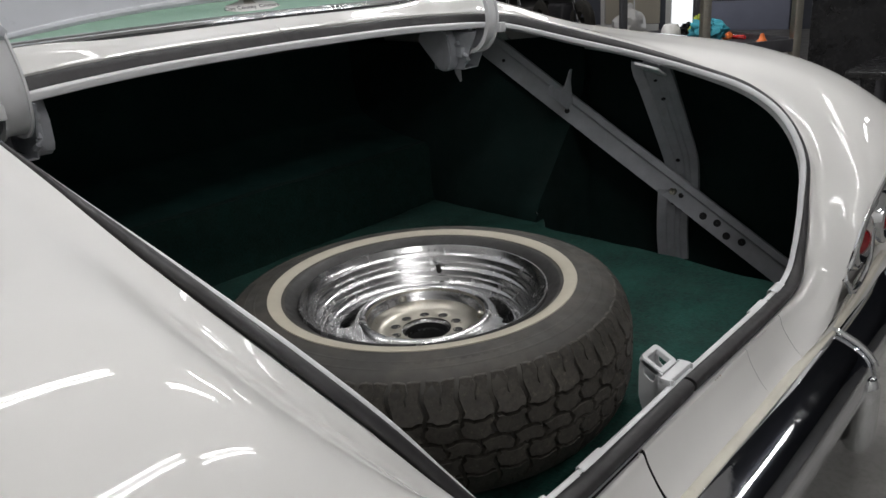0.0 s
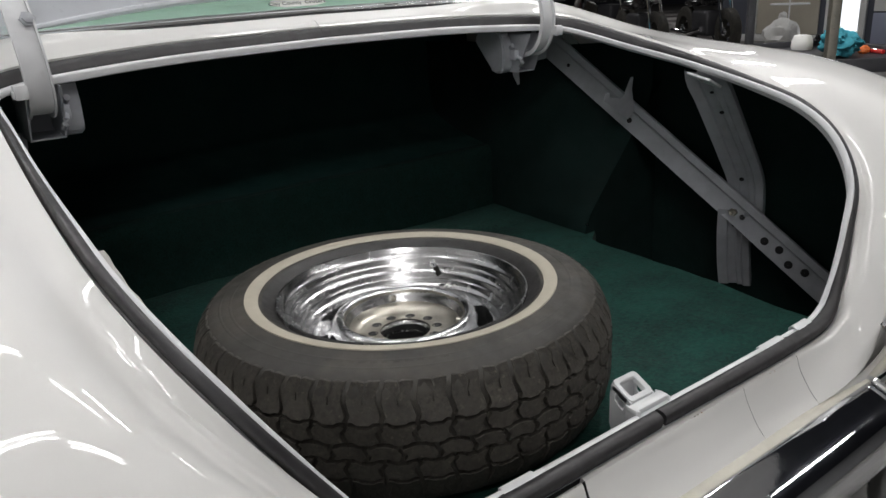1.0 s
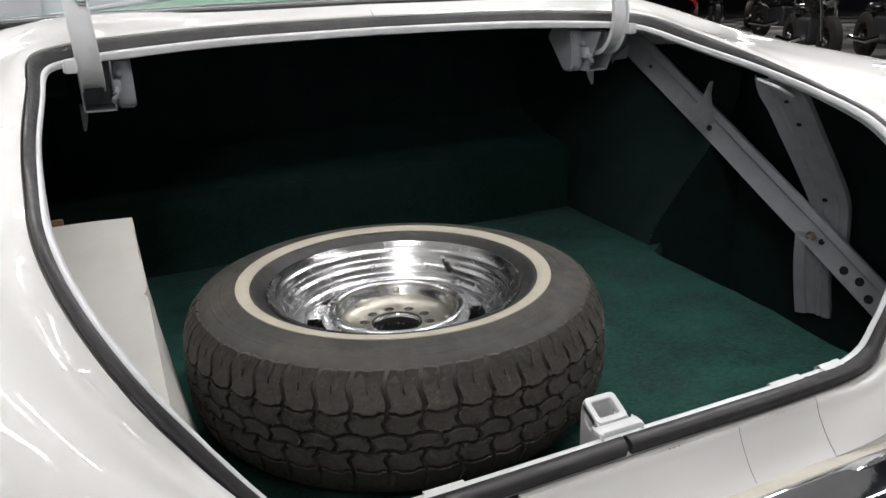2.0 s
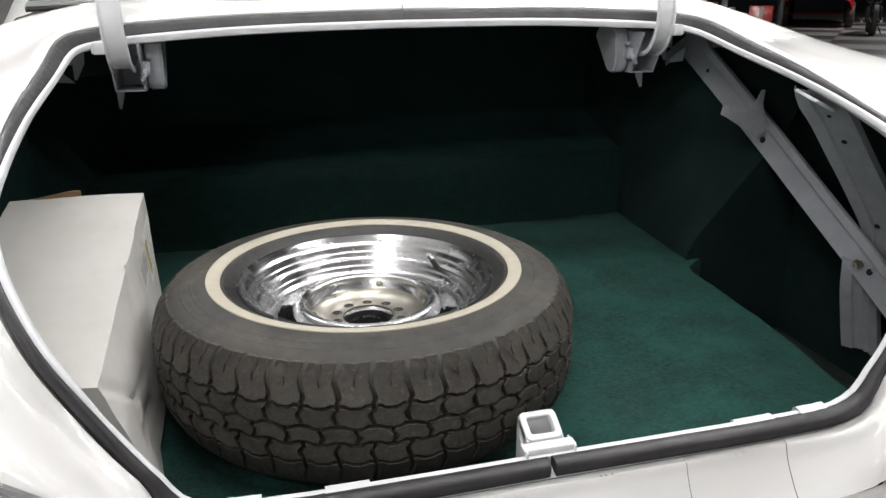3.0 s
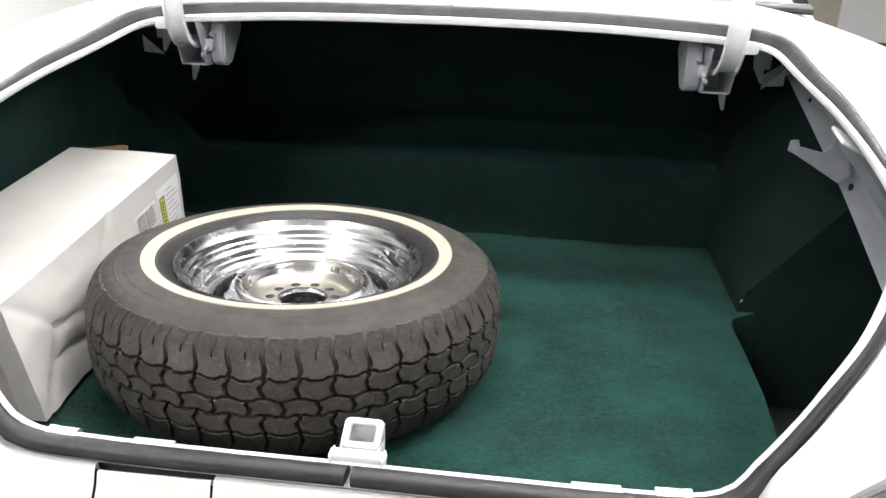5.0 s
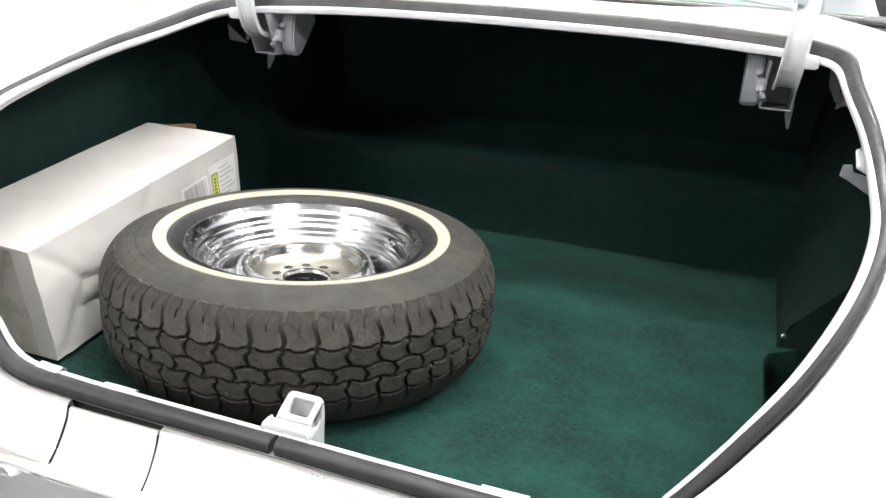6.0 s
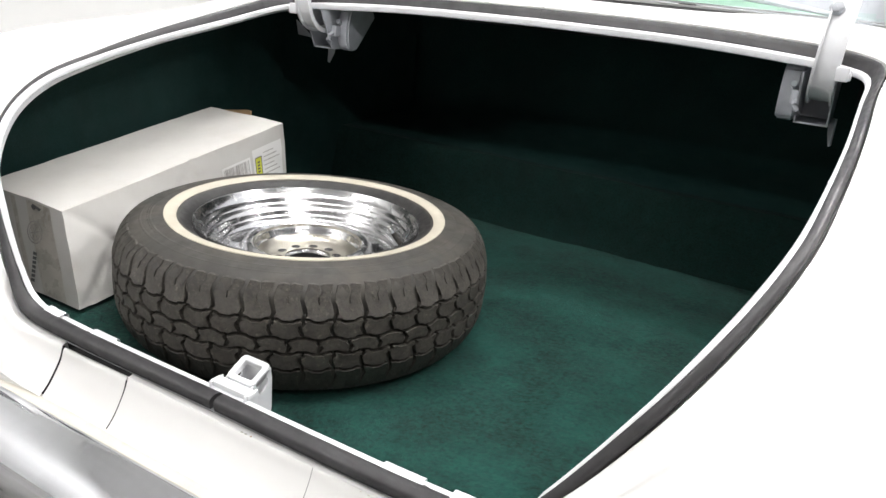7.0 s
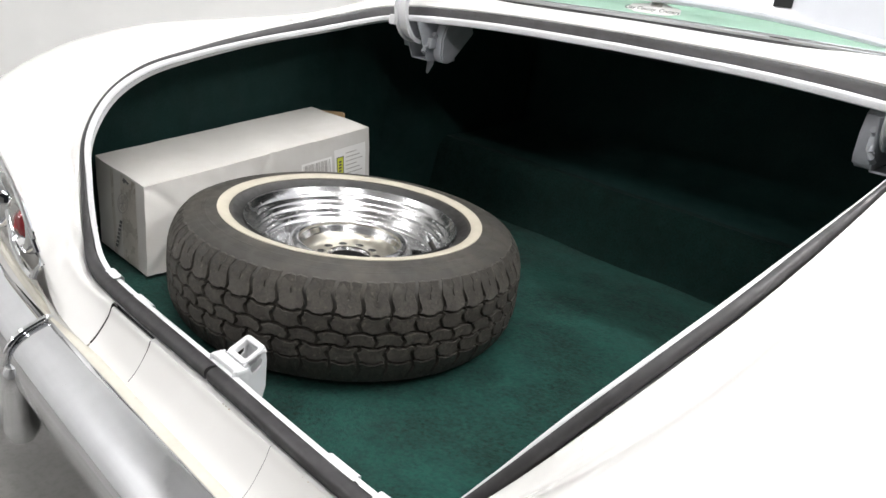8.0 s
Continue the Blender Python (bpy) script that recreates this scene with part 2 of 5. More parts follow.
def mirrored(bm):
    other = bm.copy()
    bmesh.ops.transform(other, matrix=MIRROR, verts=other.verts)
    bmesh.ops.reverse_faces(other, faces=other.faces)
    return other


def both(name, bm, material, parent, label="", smooth=True, angle=40):
    """The right-hand part and its mirror twin."""
    other = mirrored(bm)
    return part(name, bm, material, parent, label, smooth, angle), part(name, other, material, parent, label, smooth, angle)


# ---- hall ----
HX0, HX1, HY0, HY1 = -3.4, 11.5, -6.5, 14.0
BX1, BY1 = 27.0, 29.0
tagged(part("floor", box_bm(HX0 - 0.2, BX1 + 0.2, HY0 - 0.2, BY1 + 0.2, -0.2, 0.0), CONCRETE, smooth=False), "grey painted concrete garage floor, scuffed", "floor", kind="structure")
tagged(part("ceiling", box_bm(HX0 - 0.2, 3.6, HY0 - 0.2, HY1 + 0.2, CEIL, CEIL + 0.2), CEILING, smooth=False), "off-white ceiling of a garage hall", "ceiling", kind="structure")
# unseen second ceiling, added dark for the bumper to reflect
tagged(part("ceiling", box_bm(3.6, BX1 + 0.2, HY0 - 0.2, BY1 + 0.2, CEIL + 0.3, CEIL + 0.5), DIM, smooth=False), "unseen ceiling of the hall's far bay, coloured dark as if unlit", "ceiling", kind="structure")
tagged(part("trim", box_bm(3.601, 3.641, HY0, HY1, CEIL - 0.02, CEIL + 0.31), DIM, smooth=False), "unseen edge between two ceiling heights, coloured dark as if unlit", "trim", kind="structure")
for name, box_, m_, words in (("wall_west", (HX0 - 0.2, HX0, HY0, HY1, 0, CEIL), WALL, "plain pale grey painted wall"),
                              ("wall_south", (HX0 - 0.2, HX1 + 0.2, HY0 - 0.2, HY0, 0, CEIL + 0.3), MID_WALL, "pale grey garage wall"),
                              ("wall_north", (HX0 - 0.2, 9.5, HY1, HY1 + 0.2, 0, CEIL + 0.3), BEIGE, "beige panelled garage wall"),
                              ("wall_east", (HX1, HX1 + 0.2, HY0, 7.0, 0, CEIL + 0.3), DIM, "grey garage wall, coloured dark as if unlit"),
                              ("wall_bay_south", (HX1, BX1, 7.0, 7.2, 0, CEIL + 0.3), DIM, "grey wall of the far bay, coloured dark as if unlit"),
                              ("wall_bay_east", (BX1, BX1 + 0.2, 7.0, BY1, 0, CEIL + 0.3), DIM, "grey wall of the far bay, coloured dark as if unlit"),
                              ("wall_bay_north", (9.5, BX1, BY1, BY1 + 0.2, 0, CEIL + 0.3), DIM, "grey wall of the far bay, coloured dark as if unlit"),
                              ("wall_bay_west", (9.3, 9.5, HY1 + 0.2, BY1, 0, CEIL + 0.3), DIM, "grey wall of the far bay, coloured dark as if unlit")):
    tagged(part(name, box_bm(*box_), m_, smooth=False), words, "wall", kind="structure")


def ceiling_light():
    ob = empty("ceiling_light", label="white twin-tube fluorescent ceiling fixture, unseen, switched on", category="ceiling light", group="ceiling tube lights")
    part("housing", box_bm(-0.65, 0.65, -0.09, 0.09, 0.02, 0.07, 0.008), PRIMED, ob)
    for y in (-0.045, 0.045):
        t = part("tube", tube_bm([(x, y, 0) for x in (-0.6, 0, 0.6)], 0.017, 10), TUBE, ob, "glowing fluorescent tube")
    return ob


# place and power share of each fixture; most are unseen, added to brighten
LAMPS = ((2.8, 1.4, 2.1), (1.3, .5, .32), (-2.6, -4.7, 1.2), (2.6, -2.2, .5), (4.7, -2.4, .4), (.85, -.85, .15), (-.55, -.7, .12), (-.45, .85, .15), (-2.1, -2.6, .65), (-1.7, 2.2, .8), (1.5, 2.6, .6), (-1.7, 3.8, 1), (1.5, 3.8, 1), (9.3, 5.2, 1), (8.2, 9.6, 3), (15.5, 13.5, 6))
lamp0 = ceiling_light()
lamp0.location = (LAMPS[0][0], LAMPS[0][1], CEIL - 0.08)
for x, y, k in LAMPS[1:]:
    copy_thing(lamp0, pose(x, y, CEIL - 0.08 if x < 3.6 else CEIL + 0.22))
for x, y, k in LAMPS:
    d = bpy.data.lights.new("tube_lamp", "AREA")
    d.shape, d.size, d.size_y, d.energy, d.color = "RECTANGLE", 1.2, 0.14, TUBE_POWER * k, (1.0, 0.99, 0.985)
    new("tube_lamp", d).matrix_world = pose(x, y, CEIL - 0.11 if x < 3.6 else CEIL + 0.19)

# ---- car: the opening of the trunk ----
car = empty("car", (0, 0, 0), "white vintage saloon with its trunk open and chrome rear bumper", "car")
# it stands a touch askew
car.matrix_basis = pose(.0025, 0, 0, 0, -.437, -.499)


def upright(ob):
    """A part of the car given in the hall's own axes."""
    ob.parent = car
    ob.matrix_parent_inverse = car.matrix_basis.inverted()
    return ob


# right half of the opening's rim, from the window side round to the rear middle
RIM = [(0, 0.515, 1.054), (0.3, 0.505, 1.051), (0.5061, 0.4823, 1.0421), (0.602, 0.4512, 1.0333), (0.6412, 0.4035, 1.0215), (0.6423, 0.2478, 0.9910),
       (0.6448, 0.0735, 0.9584), (0.6411, -0.0907, 0.9218), (0.6336, -0.2005, 0.8895), (0.6103, -0.2845, 0.8416), (0.5696, -0.3416, 0.7733), (0.5205, -0.3614, 0.6954),
       (0.4741, -0.3727, 0.6230), (0.4322, -0.3789, 0.5702), (0.3255, -0.38, 0.5595), (0.17, -0.379, 0.5575), (0, -0.376, 0.556)]
RISE = [(0, 0.5366, 1.078), (0.31, 0.5248, 1.076), (0.5117, 0.5022, 1.0709), (0.633, 0.4767, 1.0574), (0.6871, 0.43, 1.0338), (0.6913, 0.2594, 0.9976),
        (0.694, 0.0749, 0.967), (0.6909, -0.1042, 0.931), (0.6796, -0.2275, 0.8939), (0.6504, -0.3263, 0.8375), (0.5955, -0.3912, 0.7455), (0.5355, -0.4171, 0.6828),
        (0.4833, -0.4197, 0.6145), (0.448, -0.411, 0.5487), (0.3255, -0.3995, 0.531), (0.17, -0.4, 0.533), (0, -0.4, 0.533)]
CREST = [(0, 0.5528, 1.092), (0.32, 0.5428, 1.09), (0.5294, 0.5218, 1.0935), (0.6768, 0.512, 1.0838), (0.749, 0.4577, 1.0334), (0.7565, 0.263, 0.9973),
         (0.762, 0.0743, 0.9695), (0.758, -0.1141, 0.9422), (0.7458, -0.2562, 0.9102), (0.7051, -0.3842, 0.8432), (0.6138, -0.4408, 0.7457), (0.5454, -0.4435, 0.6814),
         (0.4933, -0.4437, 0.6145), (0.458, -0.424, 0.5357), (0.3255, -0.4065, 0.511), (0.17, -0.4075, 0.515), (0, -0.4075, 0.515)]
SHOULDER = [(0, 0.5654, 1.1), (0.34, 0.5554, 1.098), (0.548, 0.5362, 1.101), (0.7261, 0.5542, 1.0876), (0.8998, 0.5163, 1.0260), (0.9186, 0.2822, 0.9833),
            (0.9238, 0.079, 0.9614), (0.9192, -0.114, 0.9369), (0.8903, -0.3005, 0.8877), (0.7901, -0.4609, 0.7933), (0.6439, -0.474, 0.7371), (0.5554, -0.4645, 0.6706),
            (0.4833, -0.4697, 0.6145), (0.47, -0.45, 0.5147), (0.3255, -0.426, 0.481), (0.17, -0.426, 0.484), (0, -0.426, 0.484)]
FLANK = [(0, 0.5708, 1.1), (0.35, 0.5608, 1.098), (0.5571, 0.5414, 1.102), (0.7956, 0.5782, 1.0702), (0.972, 0.5554, 0.95), (0.982, 0.2916, 0.928),
         (0.985, 0.0788, 0.9), (0.984, -0.1139, 0.876), (0.9726, -0.33, 0.818), (0.9049, -0.4486, 0.7962), (0.659, -0.4565, 0.743), (0.5704, -0.4459, 0.6698),
         (0.4973, -0.4537, 0.6045), (0.478, -0.458, 0.4967), (0.3255, -0.443, 0.4645), (0.17, -0.443, 0.4645), (0, -0.443, 0.4645)]
NST = 121
rim = spline(RIM, NST)
_d = np.r_[0, np.cumsum(np.linalg.norm(np.diff(rim, axis=0), axis=1))]
_k = np.array([_d[np.argmin(np.linalg.norm(rim - np.array(p), axis=1))] for p in RIM])


def along(keys):
    """A guide curve, in step with the rim's stations."""
    k = np.array(keys, float)
    m_ = np.gradient(k, _k, axis=0)
    j = np.clip(np.searchsorted(_k, _d) - 1, 0, len(_k) - 2)
    h = (_k[j + 1] - _k[j])[:, None]
    u = ((_d - _k[j])[:, None]) / h
    out = (2 * u ** 3 - 3 * u ** 2 + 1) * k[j] + (u ** 3 - 2 * u ** 2 + u) * h * m_[j] + (3 * u ** 2 - 2 * u ** 3) * k[j + 1] + (u ** 3 - u ** 2) * h * m_[j + 1]
    for _ in range(10):
        out[1:-1] = (out[:-2] + 2 * out[1:-1] + out[2:]) / 4
    return out


rise, crest, shoulder, flank = along(RISE), along(CREST), along(SHOULDER), along(FLANK)
tangent = np.gradient(rim, axis=0)
tangent /= np.linalg.norm(tangent, axis=1)[:, None]
outw = rise - rim
outw[:, 2] *= 0.12
# towards the lower corners the flange turns to face rearwards
TURN = np.array([(1, .02, -.03), (1, 0, -.02), (.96, -.02, -.22), (.87, 0, -.46), (.76, .05, -.62), (.7, 0, -.66), (.68, -.35, -.58), (.45, -.82, -.38), (.1, -.99, -.12)])
turned = np.stack([np.interp(_d, _k[5:14], TURN[:, c]) for c in range(3)], 1)
bent = np.interp(_d, [_k[4], _k[5], _k[13], _k[14]], [0, 1, 1, 0])[:, None]
outw /= np.linalg.norm(outw, axis=1)[:, None]
outw = outw * (1 - bent) + turned * bent
outw -= tangent * (outw * tangent).sum(1)[:, None]
for _ in range(8):
    outw[1:-1] = (outw[:-2] + 2 * outw[1:-1] + outw[2:]) / 4
outw /= np.linalg.norm(outw, axis=1)[:, None]
upw = np.cross(outw, tangent)
upw *= np.sign(upw[:, 2] - upw[:, 1])[:, None]
upw /= np.linalg.norm(upw, axis=1)[:, None]
# the seal is pinched narrower along the sides
slim = np.interp(_d, [_k[3], _k[5], _k[12], _k[13]], [.75, .62, .68, 1])[:, None]
# at the front and its corners the seal climbs with the body
climb = np.interp(_d, _k[2:8], [.019, .020, .020, .0165, .009, .0005])[:, None] * np.interp(_d, [_k[12], _k[13]], [1, 0])[:, None]
seat = rim + outw * .011 * (1 - slim)
tall = np.interp(_d, [_k[3], _k[4], _k[8], _k[9]], [1, 1.5, 1.5, 1])
hang = np.interp(_d, [_k[12], _k[13]], [0, 1])[:, None]
edge = seat + outw * (.0225 - .0075 * hang) * slim + upw * (.002 + climb - .022 * hang)
# along the sides the body keeps an even distance from the seal
away = crest - edge
away /= np.linalg.norm(away, axis=1)[:, None]
away += outw
away /= np.linalg.norm(away, axis=1)[:, None]
share = np.interp(_d, [_k[3], _k[4], _k[12], _k[13]], [0, 1, 1, 0])[:, None]
fore = np.interp(_d, [_k[3], _k[4]], [1, 0])[:, None]
rise = rise * (1 - share - fore) + (edge + away * .026) * share + (edge + crest) / 2 * fore

LAST = int(np.argmin(np.abs(_d - _k[14]))) + 1
TULIP = int(np.argmin(np.abs(_d - _k[3])))


def section_keys(i):
    """The body's section at a station of the rim, from under the seal outwards."""
    return [edge[i] - upw[i] * .012, edge[i], edge[i] + outw[i] * .006 + upw[i] * (.004 - .0045 * hang[i]), rise[i], crest[i], shoulder[i], flank[i]]


def skin(i0, i1):
    rows = []
    for i in range(i0, i1):
        keys = section_keys(i)
        side = min(1, max(0, (i - TULIP) / 8)) if rim[i][1] > -0.29 else 0
        low = flank[i] + np.array((0, 0.03, -0.04)) * (1 - side) + np.array((0.01, 0.0, -0.25)) * side
        line = [np.array(p) for p in [keys[0]] + list(spline(keys[1:], 26)) + [low]]
        if i > 95:
            close = max(0, (i - (LAST - 5)) / 4)
            line = [np.array((p[0] * (1 - close) + rim[i][0] * close, p[1], p[2])) for p in line]
        rows.append(line)
    return grid_bm(rows)


_t = skin(0, LAST)
part("body_panel", join(_t, mirrored(_t.copy())), PAINT, car, "glossy white quarter panels and panel below the rear window")


def rear_piece(x0, x1, n=10, drop=0.0, roll=None):
    """A stretch of the panel below the seal; roll: how far its bottom is turned under, its top edge left open."""
    rows = []
    for x in np.linspace(x0, x1, n):
        i = int(np.argmin(np.where(np.arange(NST) > 60, np.abs(rim[:, 0] - abs(x)), 9)))
        keys = section_keys(i)
        line = [keys[0]] + list(spline(keys[1:], 26))
        if roll is not None:
            top = rise[i] + np.array((0, .0055, .0006))
            line = [top + np.array((0, .002, -.010)), top + np.array((0, .001, -.002))] + list(spline([top] + keys[3:], 26))
            line += [line[-1] + np.array((0, .004, -.003)), line[-1] + np.array((0, .010, -.003))]
        ease = 0 if roll is None else .0012
        rows.append([(x + (ease * math.sin(math.pi * j / (len(line) - 1)) if x == x1 else 0), p[1], p[2] - drop) for j, p in enumerate(line)])
    return grid_bm(rows)


part("rear_panel", rear_piece(-.1725, .1757), PAINT, car, "glossy white lower rear panel")
part("panel_flap", rear_piece(-rim[LAST - 1][0] + .0032, -.1770, drop=.0022, roll=.004), PAINT, car, "white panel insert with dark gaps round it")
part("panel_flap", rear_piece(.1765, rim[LAST - 1][0] - .0012), PAINT, car, "white panel insert with fine seams")
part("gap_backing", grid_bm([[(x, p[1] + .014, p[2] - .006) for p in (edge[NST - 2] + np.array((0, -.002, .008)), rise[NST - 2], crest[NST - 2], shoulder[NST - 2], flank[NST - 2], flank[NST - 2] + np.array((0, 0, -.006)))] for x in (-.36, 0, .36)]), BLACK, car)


lip_face = np.interp(_d, [_k[0], _k[2], _k[4], _k[9], _k[12], _k[16]], [.90, .90, .62, .66, .6, .6])
lip_width = np.interp(_d, [_k[2], _k[5], _k[11], _k[13]], [1, .5, .5, 1])[:, None]


def ring_skin(section):
    loops = []
    for o, u in section:
        h = seat + outw * o * (lip_width if o < 0 else slim) + upw * (u * (lip_face if u < -.001 and o < 0 else np.ones(NST)))[:, None]
        loops.append([tuple(p) for p in h] + [(-p[0], p[1], p[2]) for p in h[-2:0:-1]])
    return grid_bm(loops, close_v=True)


part("trunk_lip", ring_skin([(-.0035, -.018), (-.010, -.0175), (-.0130, -.0150), (-.0138, -.004), (-.0120, -.0005), (-.009, .0006), (-.004, .0006), (-.0032, -.002), (-.002, -.016), (.016, -.018), (.0225, -.010)]), PRIMED, car, "white painted flange round the trunk opening")


def seal_bm():
    """A hollow rubber bulb pushed over the flange, cut square at its joint."""
    sec = [(-.0034, -.012), (-.0036, .000), (-.0026, .0022), (.0005, .0042), (.0055, .0052), (.0105, .0050), (.0150, .0032), (.0182, .0002), (.0192, -.005), (.0178, -.014)]
    rows = []
    for i in range(NST - 1):
        c = 1 + .03 * noise.noise(Vector(rim[i] * 9))
        rows.append([seat[i] + outw[i] * o * c * slim[i] + upw[i] * (u * (c * tall[i] if u > 0 else 1) + climb[i] * max(0, o) / .0192) for o, u in sec])
    rows[-1] = [np.array((-.0030, p[1], p[2])) for p in rows[-1]]
    left = [[np.array((-p[0], p[1], p[2])) for p in r] for r in rows[:-1]]
    left.append([np.array((-.0075 - .004 * k / len(sec), p[1], p[2])) for k, p in enumerate(rows[-1])])
    bm = grid_bm(rows)
    grid_bm(left, bm=bm)
    for r in (rows[-1], left[-1]):
        bm.faces.new([bm.verts.new(p) for p in r])
    return bm


part("weatherstrip", seal_bm(), SEAL, car, "dark grey rubber weatherstrip with a joint at the rear")

# ---- car: inside of the trunk ----
FLOOR = 0.492


def carpet_sheet(name, rows, material, label):
    return part(name, grid_bm(rows), material, car, label)


def wavy(x, y):
    return 0.004 * noise.noise(Vector((x * 6, y * 6, 0))) + 0.002 * noise.noise(Vector((x * 19, y * 19, 3)))


rows = []
for y in np.linspace(-.37, .78, 70):
    xr = np.interp(y, [-.37, -.2, 0, .1, .3, .33, .38, .78], [.562, .573, .599, .606, .615, .625, .69, .74])
    rows.append([(-.80 + (xr + .80) * k / 60, y, FLOOR + wavy(-.80 + (xr + .80) * k / 60, y)) for k in range(61)] + [(xr + .006, y, FLOOR - .012), (xr + .006, y, FLOOR - .22)])
carpet_sheet("floor_carpet", rows, CARPET, "worn green trunk floor carpet")
prof = [(.775, FLOOR - .01), (.785, FLOOR + .03), (.795, .60), (.80, .645), (.815, .668), (.84, .672), (1.0, .70), (1.12, .74), (1.16, .80), (1.20, .95), (1.22, 1.06)]
pr = spline(prof, 40)
split = int(np.argmin(np.abs(pr[:, 0] - .845)))
carpet_sheet("step_carpet", [[(x, p[0] + 1.5 * wavy(x, p[1]), p[1] + wavy(x, p[0])) for p in pr[:split + 1]] for x in np.linspace(-.85, .85, 50)], SHADED_CARPET, "green carpet over the raised step, darkened for shade")
carpet_sheet("bulkhead_board", [[(x, p[0] + 1.5 * wavy(x, p[1]), p[1] + wavy(x, p[0])) for p in pr[split:]] for x in np.linspace(-.85, .85, 50)], BOARD, "dark green trim board behind the rear seat")
carpet_sheet("side_liner", [[(-.80 + .006 * noise.noise(Vector((y * 4, z * 4, 1))), y, z) for z in np.linspace(FLOOR - .02, np.interp(y, [-.36, -.2, 0, .4, .62], [.72, .84, .90, .98, 1.02]), 12)] for y in np.linspace(-.36, .62, 30)], LINER, "green side trim board")
carpet_sheet("side_liner", [[(-.80 + .12 * u, .60 + .5 * u, z) for z in np.linspace(FLOOR - .02, 1.04, 10)] for u in np.linspace(0, 1, 8)], LINER, "green trim over the wheel housing")
# right-hand housing and well: shade is put into the board's colour
carpet_sheet("side_liner", [[(min(.90, .641 + .05 * u + (.85 - .73 * min(1, u * 2.5)) * max(0, z - .52)), .37 + .85 * u, z) for z in np.linspace(FLOOR - .22, .965, 14)] for u in np.linspace(0, 1, 8)], SHADED_BOARD, "green trim over the wheel housing")
carpet_sheet("quarter_well", [[(.935, y, z) for z in np.linspace(.22, np.interp(y, [-.42, -.25, 0, .5, .75], [.74, .84, .88, .94, .96]), 6)] for y in np.linspace(-.42, .75, 12)], SHADED_BOARD, "inner quarter panel, board darkened for shade")
carpet_sheet("wheel_house_end", [[(.641 + .85 * max(0, z - .52) + (.314 - .85 * max(0, z - .52)) * u, .37 + .01 * u, z) for z in np.linspace(FLOOR - .22, .90, 12)] for u in (0, .5, 1)], SHADED_BOARD, "rear face of the wheel housing, darkened for shade")
carpet_sheet("corner_closure", [[(x, -.412, z) for z in np.linspace(.22, np.interp(x, [.44, .485, .55, .64, .78, .95], [.44, .54, .62, .70, .76, .74]), 5)] for x in np.linspace(.44, .95, 10)], SHADED_BOARD, "inner corner of the trunk, darkened for shade")
upright(part("trim_screw", lathe([(.006, 0), (.0055, .002), (.003, .003), (.0005, .0032)], 12), CHROME, car, "small bright trim screw", m=frame_m((.653, .3665, .520), (1, 0, 0), (0, .3, 1))))
# sheets that close the trunk, coloured near-black in place of shade
carpet_sheet("well_floor", [[(x, y, .27) for x in (.55, .94)] for y in np.linspace(-.42, .75, 8)], SHADED_STEEL, "bottom of the side well, darkened for shade")
carpet_sheet("rear_inner_panel", [[(x, -.37 - .02 * (1 - u), FLOOR - .2 + u * .25) for u in np.linspace(0, 1, 4)] for x in np.linspace(-.85, .94, 8)], SHADED_STEEL, "inside of the rear panel, darkened for shade")
carpet_sheet("parcel_shelf_underside", [[(x, y, 1.03) for y in (.55, 1.25)] for x in (-.85, .85)], BLACK, "underside of the parcel shelf, black for shade")

# ---- spare wheel ----
WX, WY = -.180, 0.0
spare = empty("spare_wheel", (WX, WY, FLOOR + .004), "spare whitewall tyre on a chrome slotted wheel, lying on the carpet", "spare wheel")
H = .202
side = [(.197, -.006), (.203, .002), (.214, .006), (.222, .0068), (.2225, .0075)]
bead = [(.200, H - .022), (.2065, H - .016), (.213, H - .011), (.2225, H - .0045), (.236, H - .0005), (.249, H + .0005), (.262, H - .0015), (.280, H - .0035), (.295, H - .0075), (.308, H - .0140), (.3180, H - .0245), (.3230, H - .041)]
low = [(r, H - z) for r, z in reversed(bead)]
tyre = part("tyre", lathe(bead[3:] + [(.3235, H - .060), (.325, H / 2), (.3235, .060)] + low, 128), RUBBER, spare, "black tyre with worn blocky tread and dusty sidewall")
part("inner_sidewall", lathe(bead[:4] + [(.2272, H - .0032), (.2282, H - .0060)], 128), RUBBER_BLACK, tyre, "clean black band inside the whitewall")
part("whitewall", lathe([(.2275, H - .0050), (.2278, H - .0020), (.232, H - .0002), (.239, H + .0015), (.2485, H + .0019), (.2493, H - .0005)], 128), WHITEWALL, tyre, "yellowed narrow whitewall band")
for r0 in (.270, .286):
    part("sidewall_rib", lathe([(r0 + d, np.interp(r0 + d, [b[0] for b in bead], [b[1] for b in bead]) + u) for d, u in ((-.004, -.001), (-.0015, .0003), (.0015, .0003), (.004, -.001))], 128), RUBBER, tyre)
rng_ = random.Random(3)
for k in range(11):
    a0 = 3.75 + .055 * k
    zz = np.interp(.2775, [b[0] for b in bead], [b[1] for b in bead])
    part("sidewall_mark", lathe([(.2735, zz + .0004), (.2735, zz + .0012), (.2815, zz - .0020), (.2815, zz - .0030)], 3, a0=a0, a1=a0 + .03 + .012 * rng_.random()), RUBBER, tyre, "raised worn moulding mark")


